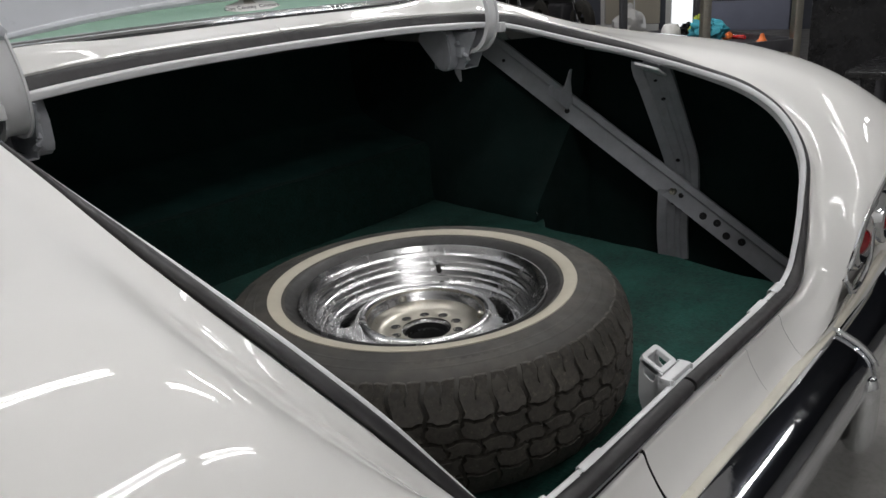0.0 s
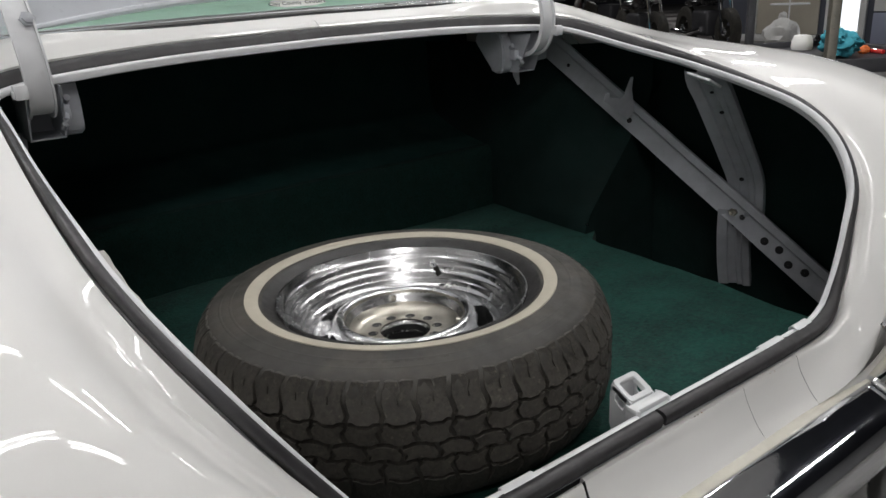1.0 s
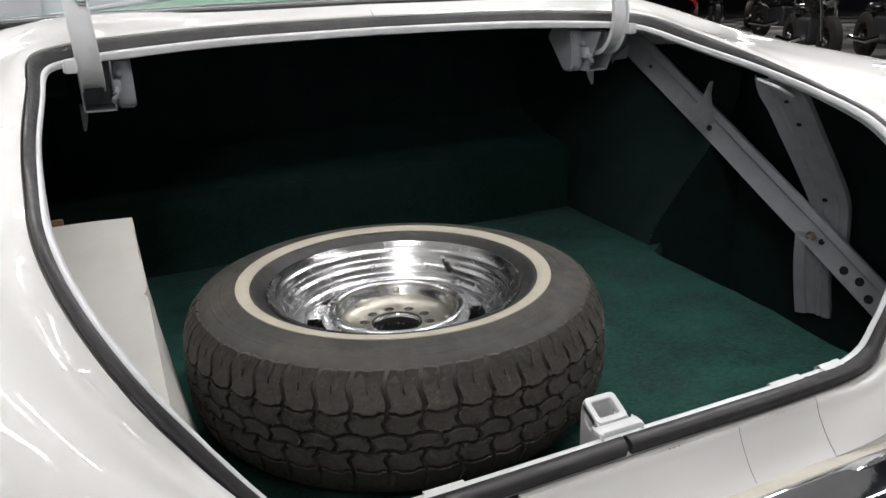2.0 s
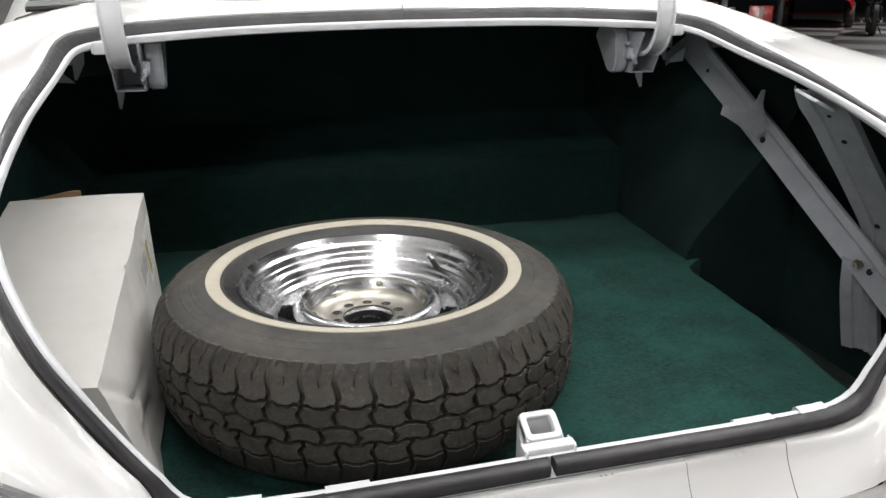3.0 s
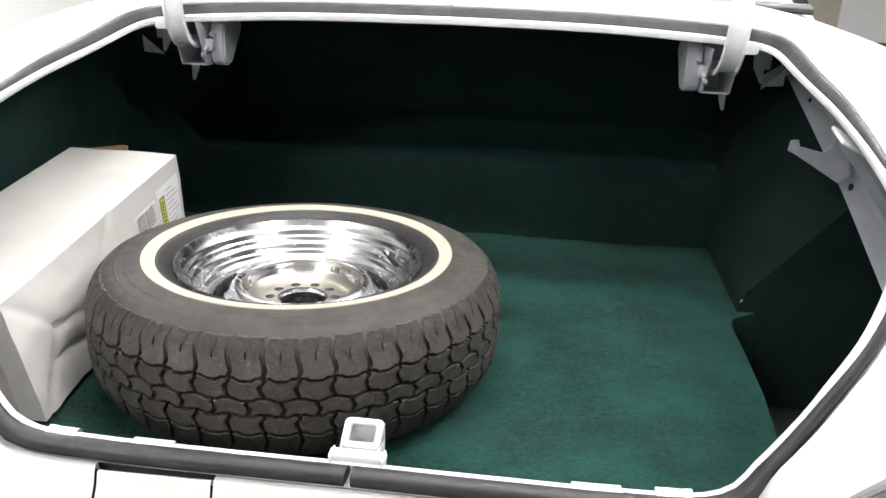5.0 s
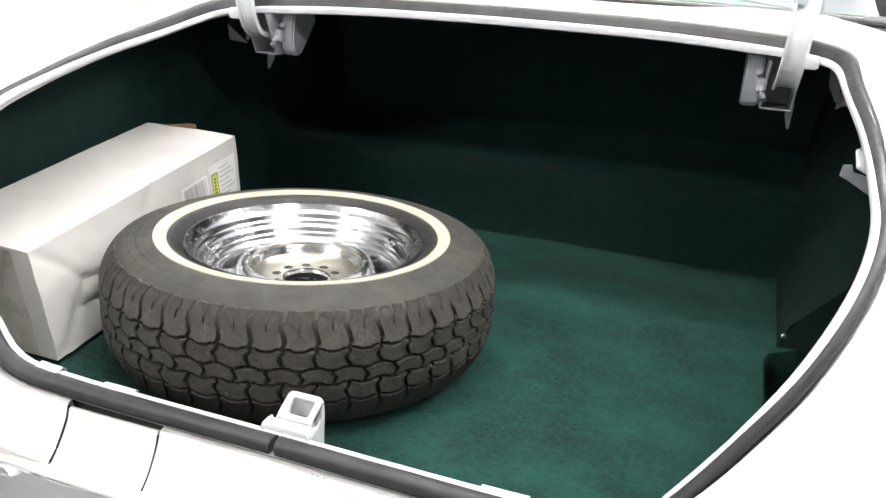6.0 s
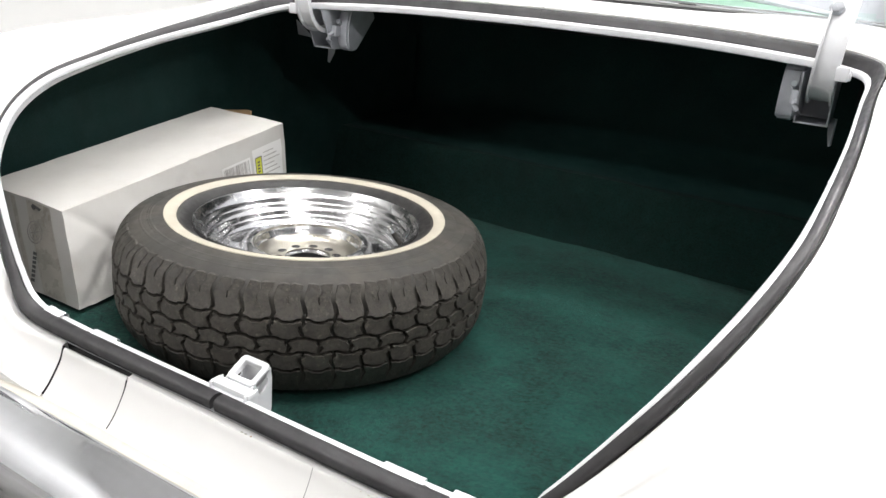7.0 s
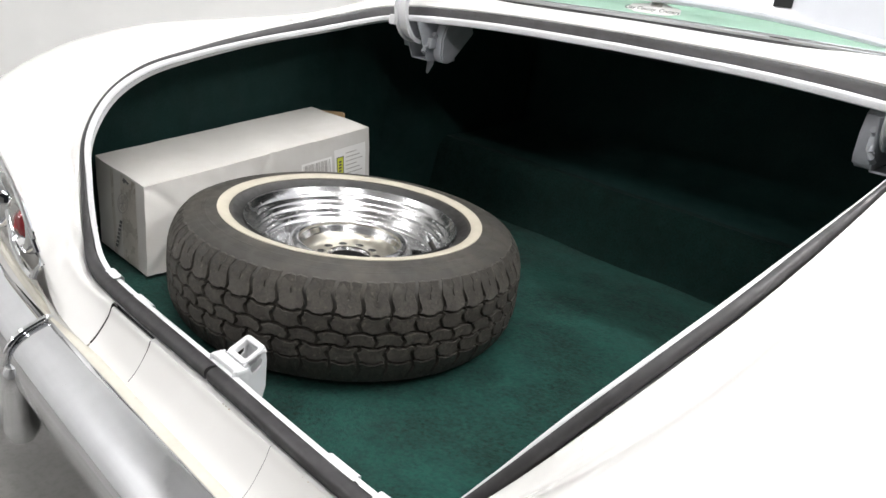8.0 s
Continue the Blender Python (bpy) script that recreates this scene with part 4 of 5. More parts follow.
# ---- car: hinges ----
def hinge(sx):
    h = upright(empty("hinge", (-.001, 0, 0)))
    h["label"] = "white painted trunk hinge with a curved arm and spring housing"
    px = .569
    cl = spline([(.57, .990), (.51, .976), (.470, .980), (.447, .998), (.435, 1.026), (.432, 1.06), (.443, 1.10), (.468, 1.15), (.51, 1.20), (.57, 1.24), (.63, 1.27)], 44)
    tg = np.gradient(cl, axis=0)
    tg /= np.linalg.norm(tg, axis=1)[:, None]
    lean = lambda p: sx * (px + .010 * max(0, p[1] - 1.0) / .2)
    centre = [(lean(p), p[0], p[1]) for p in cl]
    arm = part("hinge_arm", ribbon_bm(centre, [(1, 0, 0)] * 44, [(0, -t[1], t[0]) for t in tg], .041, .0035, .011), PRIMED, h, "glossy white curved hinge arm")
    part("hinge_bolt", lathe([(.013, 0), (.013, .003), (.009, .004), (.009, .009), (.006, .010), (.0005, .0105)], 6), STEEL, arm, m=frame_m((sx * .563, .449, 1.128), (1, 0, 0), (0, .35, .93)))
    # open channel the arm swings in
    ch = bmesh.new()
    x0, x1 = .534, .592
    for a, b in (((x0, x0 + .003), None), ((x1 - .003, x1), None)):
        rows = [[(a[k], y, z) for y, z in ((.452, 1.02), (.498, .928), (.60, .935), (.60, 1.02))] for k in (0, 1)]
        grid_bm(rows, bm=ch, close_v=True)
        for r in rows:
            ch.faces.new([ch.verts.new(p) for p in r])
    box_bm(x0, x1, .500, .60, .9265, .9295, bm=ch)
    box_bm(x0, x1, .597, .60, .9295, 1.02, bm=ch)
    if sx < 0:
        bmesh.ops.transform(ch, matrix=MIRROR, verts=ch.verts)
    part("channel", ch, STEEL, h, "open steel channel", smooth=False)
    # spring housing: a thick rounded plate on the inner side
    outline = [(.512, .945), (.520, .930), (.538, .924), (.556, .930), (.612, .990), (.624, 1.003), (.618, 1.018), (.596, 1.034), (.545, 1.036), (.520, 1.020), (.510, .985)]
    hb = plate_bm([(y, z) for y, z in outline], .033, .004)
    part("spring_housing", hb, STEEL, h, "rounded pale steel spring housing", m=frame_m((sx * .5145 - .0165, 0, 0), (0, 1, 0), (0, 0, 1)))
    sp = bmesh.new()
    tube_bm([(sx * (.521 + .016 * u), .50 + .02 * math.sin(6 * u), .995 - .05 * u) for u in np.linspace(0, 1, 8)], .006, 7, bm=sp)
    box_bm(min(sx * .520, sx * .536), max(sx * .520, sx * .536), .492, .515, .958, .985, .004, bm=sp)
    part("spring_link", sp, STEEL, h, "small steel link between arm and spring")
    tip = plate_bm([(0, 0), (.020, .0), (.016, -.028), (.004, -.053), (-.001, -.050)], .003)
    part("pointed_tab", tip, STEEL, h, "pointed steel tab", m=frame_m((sx * .600, .566, .936), (-sx * .6, .8, 0), (0, 0, 1)), smooth=False)
    fold = bmesh.new()
    pts = [Vector((sx * x, y, z)) for x, y, z in ((.721, .578, .978), (.727, .594, .940), (.684, .606, .935))]
    vs = [[fold.verts.new(p + Vector((0, d, 0))) for p in pts] for d in (0, .003)]
    fold.faces.new(vs[0]), fold.faces.new(list(reversed(vs[1])))
    for k in range(3):
        fold.faces.new((vs[0][k], vs[1][k], vs[1][(k + 1) % 3], vs[0][(k + 1) % 3]))
    part("corner_bracket", fold, STEEL, h, "small three-cornered steel bracket", smooth=False)
    grip = box_bm(-.0075, .0075, -.0015, .0015, -.030, .035)
    part("bracket_strip", grip, STEEL, h, "short upright strip of the corner bracket", m=pose(sx * .6865, .598, 1.003, 0, 0, 0), smooth=False)
    web = plate_bm([(0, .055), (.026, .055), (.022, .020), (.004, -.012), (-.001, -.012)], .003)
    part("bracket_web", web, STEEL, h, "tapering web of the corner bracket", m=frame_m((sx * .683, .603, .954), (-sx * .95, .30, 0), (0, 0, 1)), smooth=False)
    return h


hinge(1)
hinge(-1)


# ---- car: braces in the right-hand side ----
def strap(points, width, face, section, name, label, n=30, hole_at=()):
    """A pressed steel strap: its section runs across it as (half widths, metres of relief)."""
    c = spline(points, n)
    t = np.gradient(c, axis=0)
    t /= np.linalg.norm(t, axis=1)[:, None]
    f = np.array(face, float)
    up = [f - tt * (f @ tt) for tt in t]
    up = [u / np.linalg.norm(u) for u in up]
    ac = [np.cross(tt, u) for tt, u in zip(t, up)]
    rows = []
    for p, a_, u in zip(c, ac, up):
        front = [p - a_ * x * width / 2 + u * z for x, z in section]
        rows.append(front + [q - u * .0025 for q in reversed(front)])
    bm = grid_bm(rows, close_v=True)
    ob = upright(part(name, bm, STEEL, car, label, angle=24))
    for fr, sidew, r in hole_at:
        i = int(fr * (n - 1))
        p = c[i] - np.array(ac[i]) * sidew + np.array(up[i]) * .0006
        # black disc laid on the strap for a hole's shade
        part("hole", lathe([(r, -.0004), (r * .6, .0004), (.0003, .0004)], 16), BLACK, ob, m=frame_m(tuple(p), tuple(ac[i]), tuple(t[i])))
    return ob


STEPPED = [(-1, -.010), (-1, 0), (.22, 0), (.32, .001), (.40, .008), (.46, .010), (.90, .010), (.97, .008), (1, 0)]
PRESSED = [(-1, -.006), (-.97, 0), (-.42, 0), (-.34, -.005), (.10, -.005), (.18, 0), (.42, 0), (.52, .006), (.92, .006), (1, -.004)]
strap([(.754, .640, .996), (.766, .585, .955), (.783, .520, .905), (.812, .400, .814), (.825, .33, .764), (.846, .17, .654), (.861, .06, .579), (.875, -.05, .503), (.893, -.19, .407), (.905, -.28, .345)], .070, (-.95, -.08, .30), STEPPED, "long_brace", "pale grey stamped steel diagonal brace", hole_at=((.12, -.010, .005), (.325, -.012, .0075), (.66, -.005, .007), (.74, -.012, .010), (.78, -.004, .010), (.81, -.016, .010), (.86, -.004, .010)))
strap([(.655, .036, .934), (.664, .040, .926), (.684, .043, .906), (.710, .046, .880), (.755, .049, .823), (.828, .055, .732), (.884, .058, .653), (.896, .058, .600), (.900, .058, .540)], .089, (-.92, -.30, .20), PRESSED, "upright_brace", "pale grey stamped steel upright brace", hole_at=((.14, .0, .0045), (.30, .004, .0055), (.76, -.008, .006)))
strap([(.858, .062, .575), (.875, .072, .500), (.903, .084, .42), (.921, .086, .355)], .085, (-.92, -.38, .05), PRESSED, "brace_foot", "pale grey steel foot of the brace", hole_at=((.2, 0, .0055),))
upright(part("brace_bolt", lathe([(.010, -.004), (.010, .004), (.006, .005), (.006, .012), (.0005, .0125)], 6), CHROME_DULL, car, "bolt where the braces cross", m=frame_m((.842, .058, .577), (0, 1, 0), (.3, 0, 1))))
upright(part("brace_hook", ribbon_bm([(.770, .640, .975), (.745, .630, .978), (.712, .615, .962), (.682, .600, .945)], [(.05, .1, 1)] * 4, [(-.35, -.93, .08)] * 4, .032, .0025), STEEL, car, "bent top end of the brace", smooth=False))
upright(part("brace_clip", plate_bm([(-.105, .010), (-.103, -.010), (-.088, -.014), (-.045, -.030), (.012, -.052), (.028, -.030), (.010, 0), (-.008, .028), (-.016, .058), (-.024, .056), (-.030, .012), (-.042, 0), (-.085, .002), (-.092, .014)], .003), STEEL, car, "small branched steel clip on the brace", m=frame_m((.775, .335, .842), (.97, .02, -.16), (0, -.20, 1)), smooth=False))
upright(part("brace_saddle", box_bm(-.012, .036, -.034, .032, -.003, .003, .002), PRIMED, car, "white saddle plate at the brace's top", m=pose(.646, .037, .927, 12, 25, 0)))


# ---- car: lock striker and lip details ----
def striker():
    st = upright(empty("lock_striker"))
    st["label"] = "white painted lock striker bracket on the rear lip"
    cx, cy = -.006, -.331
    ring = bmesh.new()
    corner = lambda a, b, r: [(sx * (a - r + r * math.cos(t)), sy * (b - r + r * math.sin(t))) for sx, sy, ts in ((1, 1, (0, 45, 90)), (-1, 1, (90, 45, 0)), (-1, -1, (0, 45, 90)), (1, -1, (90, 45, 0))) for t in (radians(q) for q in ts)]
    out, inn = corner(.0255, .0215, .007), corner(.0165, .0125, .003)
    rows = []
    for loop, z in ((out, -.010), (out, -.0015), (corner(.0245, .0205, .006), 0), (corner(.0180, .0140, .004), 0), (inn, -.0015), (inn, -.010)):
        rows.append([(x, y, z) for x, y in loop])
    grid_bm(rows, close_u=True, close_v=True, bm=ring)
    part("striker_loop", ring, PRIMED, st, "open rectangular loop", m=Matrix.Translation((cx, cy, .578)) @ pose(0, 0, 0, 27, 0, 0))
    for sgn in (1, -1):
        # cheek with a slanted slot through it
        rows = []
        outer = [(-.018, -.012), (.018, .005), (.021, -.012), (.021, -.060), (.012, -.090), (-.004, -.060), (-.018, -.034)]
        slot = [(-.006, -.016), (.009, -.006), (.013, -.010), (.012, -.020), (.004, -.027), (-.003, -.030), (-.007, -.022)]
        for loop, d in ((outer, 0), (outer, .003), (slot, .003), (slot, 0)):
            rows.append([(cx + sgn * (.0225 + d), cy + y, .578 + z) for y, z in loop])
        part("striker_side", grid_bm(rows, close_u=True, close_v=True), PRIMED, st, "cheek plate with a slot", smooth=False)
    part("striker_back", box_bm(cx - .022, cx + .022, cy + .017, cy + .0195, .50, .574), PRIMED, st)
    base = bmesh.new()
    box_bm(cx - .036, cx + .036, -.368, -.350, .557, .5665, .0025, bm=base)
    box_bm(cx - .034, cx - .031, -.372, -.346, .535, .5660, .001, bm=base)
    box_bm(cx + .031, cx + .034, -.372, -.346, .535, .5660, .001, bm=base)
    part("base_plate", base, PRIMED, st)
    return st


striker()


def lip_piece(name, x0, x1, material, label, height=.004, depth=(-.017, .005), n=8):
    rows = []
    for x in np.linspace(x0, x1, n):
        i = int(np.argmin(np.where(np.arange(NST) > 75, np.abs(rim[:, 0] - abs(x)), 9)))
        r = []
        for o, u in ((depth[0], -.014), (depth[0] - .001, 0.0), (depth[0] + .003, height), (depth[1] - .002, height), (depth[1], 0), (depth[1], -.006)):
            q = rim[i] + outw[i] * o + upw[i] * u
            r.append((x, q[1], q[2]))
        rows.append(r)
    return part(name, grid_bm(rows), material, car, label)


for x0, x1 in ((-.401, -.362), (.360, .402)):
    lip_piece("lip_clip", x0, x1, PRIMED, "small white cover clip on the lip")
for x0, x1 in ((-.288, -.235), (.262, .320)):
    lip_piece("lip_tab", x0, x1, PRIMED, "raised tab of the lip flange", .0022, (-.0150, .003))
# black strips on the lip, the notches' shade as colour
for x0 in (-.297, .322):
    lip_piece("lip_notch", x0, x0 + .008, BLACK, "dark notch beside the tab", .0012, (-.006, .004), 3)
for sx in (1, -1):
    clip = box_bm(min(sx * .588, sx * .609), max(sx * .588, sx * .609), .418, .448, 1.010, 1.0335, .002)
    box_bm(min(sx * .606, sx * .612), max(sx * .606, sx * .612), .420, .436, 1.012, 1.0245, .001, bm=clip)
    part("lip_end_clip", clip, PRIMED, car, "small stepped white clip at the lip's corner")

# chipped paint along the lower edge of the lip
rng = random.Random(12)
for x in (-.19, .055, .062, .071, .25, .262):
    i = int(np.argmin(np.where(np.arange(NST) > 75, np.abs(rim[:, 0] - abs(x)), 9)))
    w = rng.uniform(.0012, .003)
    part("paint_chip", plate_bm([(-w, -.0008), (w * .4, -.0012), (w, .0002), (w * .3, .0011), (-w * .7, .0008)], .0003), CHROME_DULL if w > .002 else KRAFT, car, m=frame_m((x, rise[i][1] + .001, rise[i][2] + .0012), (1, 0, 0), (0, .97, .2)))

# ---- car: rear bumper and tail lamps ----
bumper = empty("rear_bumper")
bumper.parent = car
bumper["label"] = "polished chrome rear bumper with rounded over-riders"


def bumper_rows(xs_, shift, shrink, drop):
    rows = []
    for x in xs_:
        f = shift(x)
        sc = shrink(x)
        sec = spline([(-.456, .446), (-.457, .4575), (-.4605, .4612), (-.472, .4582), (-.490, .4510), (-.508, .4418), (-.522, .4310), (-.533, .4170), (-.5385, .4020), (-.5400, .3860), (-.537, .366), (-.530, .350), (-.518, .340), (-.508, .342)], 30)
        rows.append([(x, -.50 + (y + .50) * sc + f, .40 + (z - .40) * sc + drop(x)) for y, z in sec])
    return rows


part("bumper_bar", grid_bm(bumper_rows(np.linspace(-.47, .47, 60), lambda x: .006 * (x / .5) ** 2, lambda x: 1 - .10 * max(0, (abs(x) - .44) / .03) ** 2, lambda x: 0)), CHROME_WORN, bumper, "broad chrome centre bar")
wing = grid_bm(bumper_rows(np.linspace(.455, .995, 36), lambda x: .010 + .35 * max(0, x - .62) ** 2 + (.25 * max(0, x - .88)), lambda x: .80, lambda x: -.006 + .05 * (x - .45)))
both("bumper_wing", wing, CHROME_WORN, bumper, "chrome outer end of the bumper")
bead_line = spline([(-.457, .452), (-.4605, .4645), (-.490, .4540), (-.508, .4448), (-.523, .4335), (-.535, .4185), (-.541, .4030), (-.5425, .385)], 24)
both("bumper_bead", tube_bm([(.468, y + .005, z) for y, z in bead_line], .0055, 8), CHROME, bumper, "raised chrome bead")
both("bumper_bead", tube_bm([(.480, y + .008, z - .003) for y, z in bead_line], .004, 8), CHROME, bumper, "raised chrome bead")
guard = lathe([(.0005, -.065), (.018, -.060), (.028, -.045), (.032, -.02), (.032, .05), (.030, .085), (.022, .098), (.0005, .10)], 24)
for v in guard.verts:
    v.co.x *= .75
    v.co = Vector((.440 + v.co.x, -.522 + v.co.y, .298 + v.co.z))
both("over_rider", guard, CHROME, bumper, "rounded chrome over-rider")
part("filler_strip", grid_bm([[(x, -.415, .456), (x, -.4372, .454), (x, -.4392, .4622), (x, -.443, .4645), (x, -.4555, .4635), (x, -.4583, .461), (x, -.4586, .452)] for x in np.linspace(-.47, .47, 20)]), CREAM, bumper, "cream painted filler strip above the bumper")


def tail_lamp(x):
    t = empty("tail_lamp", (0, 0, 0))
    t.parent = car
    t["label"] = "round red tail lamp in a chrome bezel"
    m = frame_m((x, -.438, .602), (1, 0, 0), (0, 0, 1))
    part("bezel", lathe([(.062, -.01), (.060, .012), (.054, .022), (.042, .024), (.034, .016), (.029, .008)], 40), CHROME, t, "chrome bezel", m=m)
    part("lens", lathe([(.030, .008), (.0285, .016), (.023, .024), (.013, .030), (.0005, .032)], 32), RED_LENS, t, "domed red lens", m=m)


for x in (.60, .77, -.60, -.77):
    tail_lamp(x)
both("tail_recess", grid_bm([[(x, -.428 + .02 * max(0, x - .8), z) for z in np.linspace(.44, np.interp(x, [.47, .485, .55, .64, .78, .97], [.50, .59, .665, .735, .79, .77]), 6)] for x in np.linspace(.47, .97, 14)]), PAINT, car, "white recessed panel round the tail lamps")


# ---- car: the rest of the body, ahead of the trunk ----
def flank_section(y):
    k = np.interp(y, [.6, 1.6, 3.6, 4.2, 4.4], [1, 1, .99, .95, .90])
    lift = np.interp(y, [.6, 1.2, 2.2, 4.4], [.03, 0, -.01, -.05])
    return [(.965 * k, .26), (.992 * k, .45), (.988 * k, .70), (.980 * k, .90 + lift), (.945 * k, .985 + lift), (.83 * k, 1.000 + lift)]


both("body_side", grid_bm([[(x, y, z) for x, z in flank_section(y)] for y in np.linspace(.64, 4.40, 40)]), PAINT, car, "glossy white body side")
part("bonnet", grid_bm([[(x * np.interp(y, [2.7, 4.4], [.83, .75]), y, 1.02 - .05 * (y - 2.7) / 1.7 - .035 * x * x - (.03 if abs(x) > .8 else 0)) for x in np.linspace(-1, 1, 25)] for y in np.linspace(2.70, 4.40, 18)]), PAINT, car, "glossy white bonnet")
part("nose_panel", grid_bm([[(x * .86, 4.40 + .05 * math.sin(math.pi * v) * (1 - x * x), .95 - .62 * v) for x in np.linspace(-1, 1, 21)] for v in np.linspace(0, 1, 8)]), PAINT, car, "white front panel")
part("front_bumper", tube_bm([(-.98, 4.30, .45), (-.7, 4.47, .45), (0, 4.52, .45), (.7, 4.47, .45), (.98, 4.30, .45)], .06, 12), CHROME, car, "chrome front bumper")
part("roof", grid_bm([[(x * .62, y, 1.555 - .05 * x * x - .05 * ((y - 1.75) / .6) ** 2) for x in np.linspace(-1, 1, 17)] for y in np.linspace(1.20, 2.36, 12)]), PAINT, car, "white painted roof")
screen_glass = part("windscreen", grid_bm([[(x * (.60 + .14 * v), 2.36 + .46 * v - .10 * x * x, 1.50 - .49 * v - .05 * x * x * (1 - v)) for x in np.linspace(-1, 1, 17)] for v in np.linspace(0, 1, 6)]), GLASS, car, "curved windscreen glass")
screen_glass.visible_shadow = False
for sx in (1, -1):
    g = part("side_window", grid_bm([[(sx * (.60 + .22 * v), y, 1.50 - .50 * v) for v in np.linspace(0, 1, 4)] for y in np.linspace(1.45, 2.45, 6)]), GLASS, car, "side window glass")
    g.visible_shadow = False
    part("windscreen_pillar", tube_bm([(sx * .60, 2.36, 1.50), (sx * .70, 2.58, 1.26), (sx * .76, 2.74, 1.01)], .022, 8), PAINT, car)
    part("roof_rail", tube_bm([(sx * .60, 1.25, 1.48), (sx * .61, 1.8, 1.505), (sx * .60, 2.36, 1.495)], .024, 8), CHROME, car, "chrome drip rail")
    part("belt_trim", tube_bm([(sx * .83, y, 1.0) for y in (1.2, 1.9, 2.7)], .010, 8), CHROME, car, "chrome belt line trim")
    part("door_gap", box_bm(min(sx * .955, sx * .9935), max(sx * .955, sx * .9935), 1.515, 1.520, .38, .90), BLACK, car)
    part("door_gap", box_bm(min(sx * .955, sx * .9935), max(sx * .955, sx * .9935), 2.695, 2.700, .38, .90), BLACK, car)
    part("door_handle", box_bm(min(sx * .985, sx * 1.005), max(sx * .985, sx * 1.005), 1.60, 1.74, .80, .825, .006), CHROME, car, "chrome door handle")
    for y in (1.15, 3.62):
        # black disc puts the arch's shade on the flat body side
        part("wheel_arch", lathe([(.395, 0), (.395, .004), (.0005, .004)], 32), BLACK, car, m=pose(sx * .9905, y, .36, 0, 90 * sx, 0))
        part("wheel_cover", lathe([(.0005, .030), (.06, .028), (.10, .018), (.19, .012), (.20, 0)], 28), CHROME, car, "round chrome wheel cover", m=pose(sx * 1.002, y, .345, 0, 90 * sx, 0))
    part("front_tyre", lathe([(.20, -.10), (.30, -.105), (.34, -.07), (.345, 0), (.34, .07), (.30, .105), (.20, .10), (.03, .06), (.03, -.06)], 40, closed=True), RUBBER, car, "black front road tyre", m=pose(sx * .89, 3.62, .345, 0, 90, 0))
part("cabin_floor", box_bm(-.82, .82, 1.46, 2.9, .30, .36, .01), LINER, car, "dark green cabin carpet")
part("front_seat", box_bm(-.70, .70, 1.95, 2.45, .40, .72, .05, 3), MINT, car, "pale mint front seat")
part("front_seat_back", box_bm(-.70, .70, 1.90, 2.05, .70, 1.18, .05, 3), MINT, car, "pale mint front seat back")
part("dashboard", box_bm(-.74, .74, 2.62, 2.86, .80, .99, .04, 3), PAINT, car, "white painted dashboard")
part("steering_wheel", tube_bm([(-.35 + .19 * math.cos(a), 2.52 + .07 * math.sin(a), .95 + .17 * math.sin(a)) for a in np.linspace(0, 2 * math.pi, 29)[:-1]], .012, 8, closed=True), PAINT, car, "thin white steering wheel")

# ---- hall: far side ----
GREY_TILE = surface("worn_grey_tile", (0.30, 0.29, 0.28), 0.35, var=0.12, scale=5)
DARK_TILE = surface("worn_dark_tile", (0.085, 0.075, 0.075), 0.35, var=0.2, scale=5)
RED_PAINT = surface("red_car_paint", (0.55, 0.03, 0.03), 0.25, var=0.06, scale=4, coat=0.8)
BLACK_GLOSS = surface("black_gloss_enamel", (0.015, 0.015, 0.016), 0.25, var=0.2, scale=10)
DARK_FRAME = surface("dark_powder_coated_frame", (0.035, 0.035, 0.04), 0.5, var=0.15, scale=20)
BLUE_GREY = surface("blue_grey_panel", (0.30, 0.32, 0.42), 0.6, var=0.05, scale=4)
TEAL = surface("teal_cloth", (0.03, 0.22, 0.28), 0.9, var=0.25, scale=25, bump=0.3, bump_scale=80)
LIME = surface("lime_glove_fabric", (0.35, 0.42, 0.06), 0.85, var=0.25, scale=30, bump=0.2, bump_scale=90)
ORANGE = surface("orange_plastic", (0.70, 0.16, 0.03), 0.45, var=0.1, scale=25)
WHITE_BAG = surface("white_plastic_bag", (0.75, 0.74, 0.72), 0.4, var=0.06, scale=15, bump=0.2, bump_scale=40)
CYAN = surface("blue_post_paint", (0.03, 0.35, 0.55), 0.4, var=0.1, scale=8)
DOOR_LIGHT = glow("daylit_doorway", (0.92, 0.96, 1.0), 3.0)

# chequered floor far across the hall, laid askew to it
tiles = tagged(part("floor_patch", box_bm(-4.2, 4.2, -2.0, 17.0, 0.0, 0.004), DARK_TILE, smooth=False), "dark chequered floor area across the hall", "floor", kind="structure")
tiles.matrix_basis = pose(7.4, 7.3, 0, 0, 0, -44)
tile_me = mesh_of("tile", box_bm(-.595, .595, -.595, .595, 0, .004, .001, 1), GREY_TILE, smooth=False)
for i in range(7):
    for j in range(15):
        if (i + j) % 2 == 0:
            o = new("tile", tile_me)
            o.parent = tiles
            o.location = (-3.6 + i * 1.2, -1.3 + j * 1.2, .0042)

# panelled far wall
for y in (5.45,):
    tagged(part("wall_panel", box_bm(11.46, 11.499, y, y + 1.05, .12, 2.6, .01), BEIGE), "beige raised wall panel", "wall panel", kind="structure")
    tagged(part("trim", box_bm(11.45, 11.499, y + 1.06, y + 1.14, 0, 2.7, .006), WALL), "pale vertical trim board", "trim", kind="structure")
tagged(part("baseboard", box_bm(11.44, 11.459, 5.45, 6.95, 0, .115, .006), WALL), "pale baseboard", "baseboard", kind="structure")
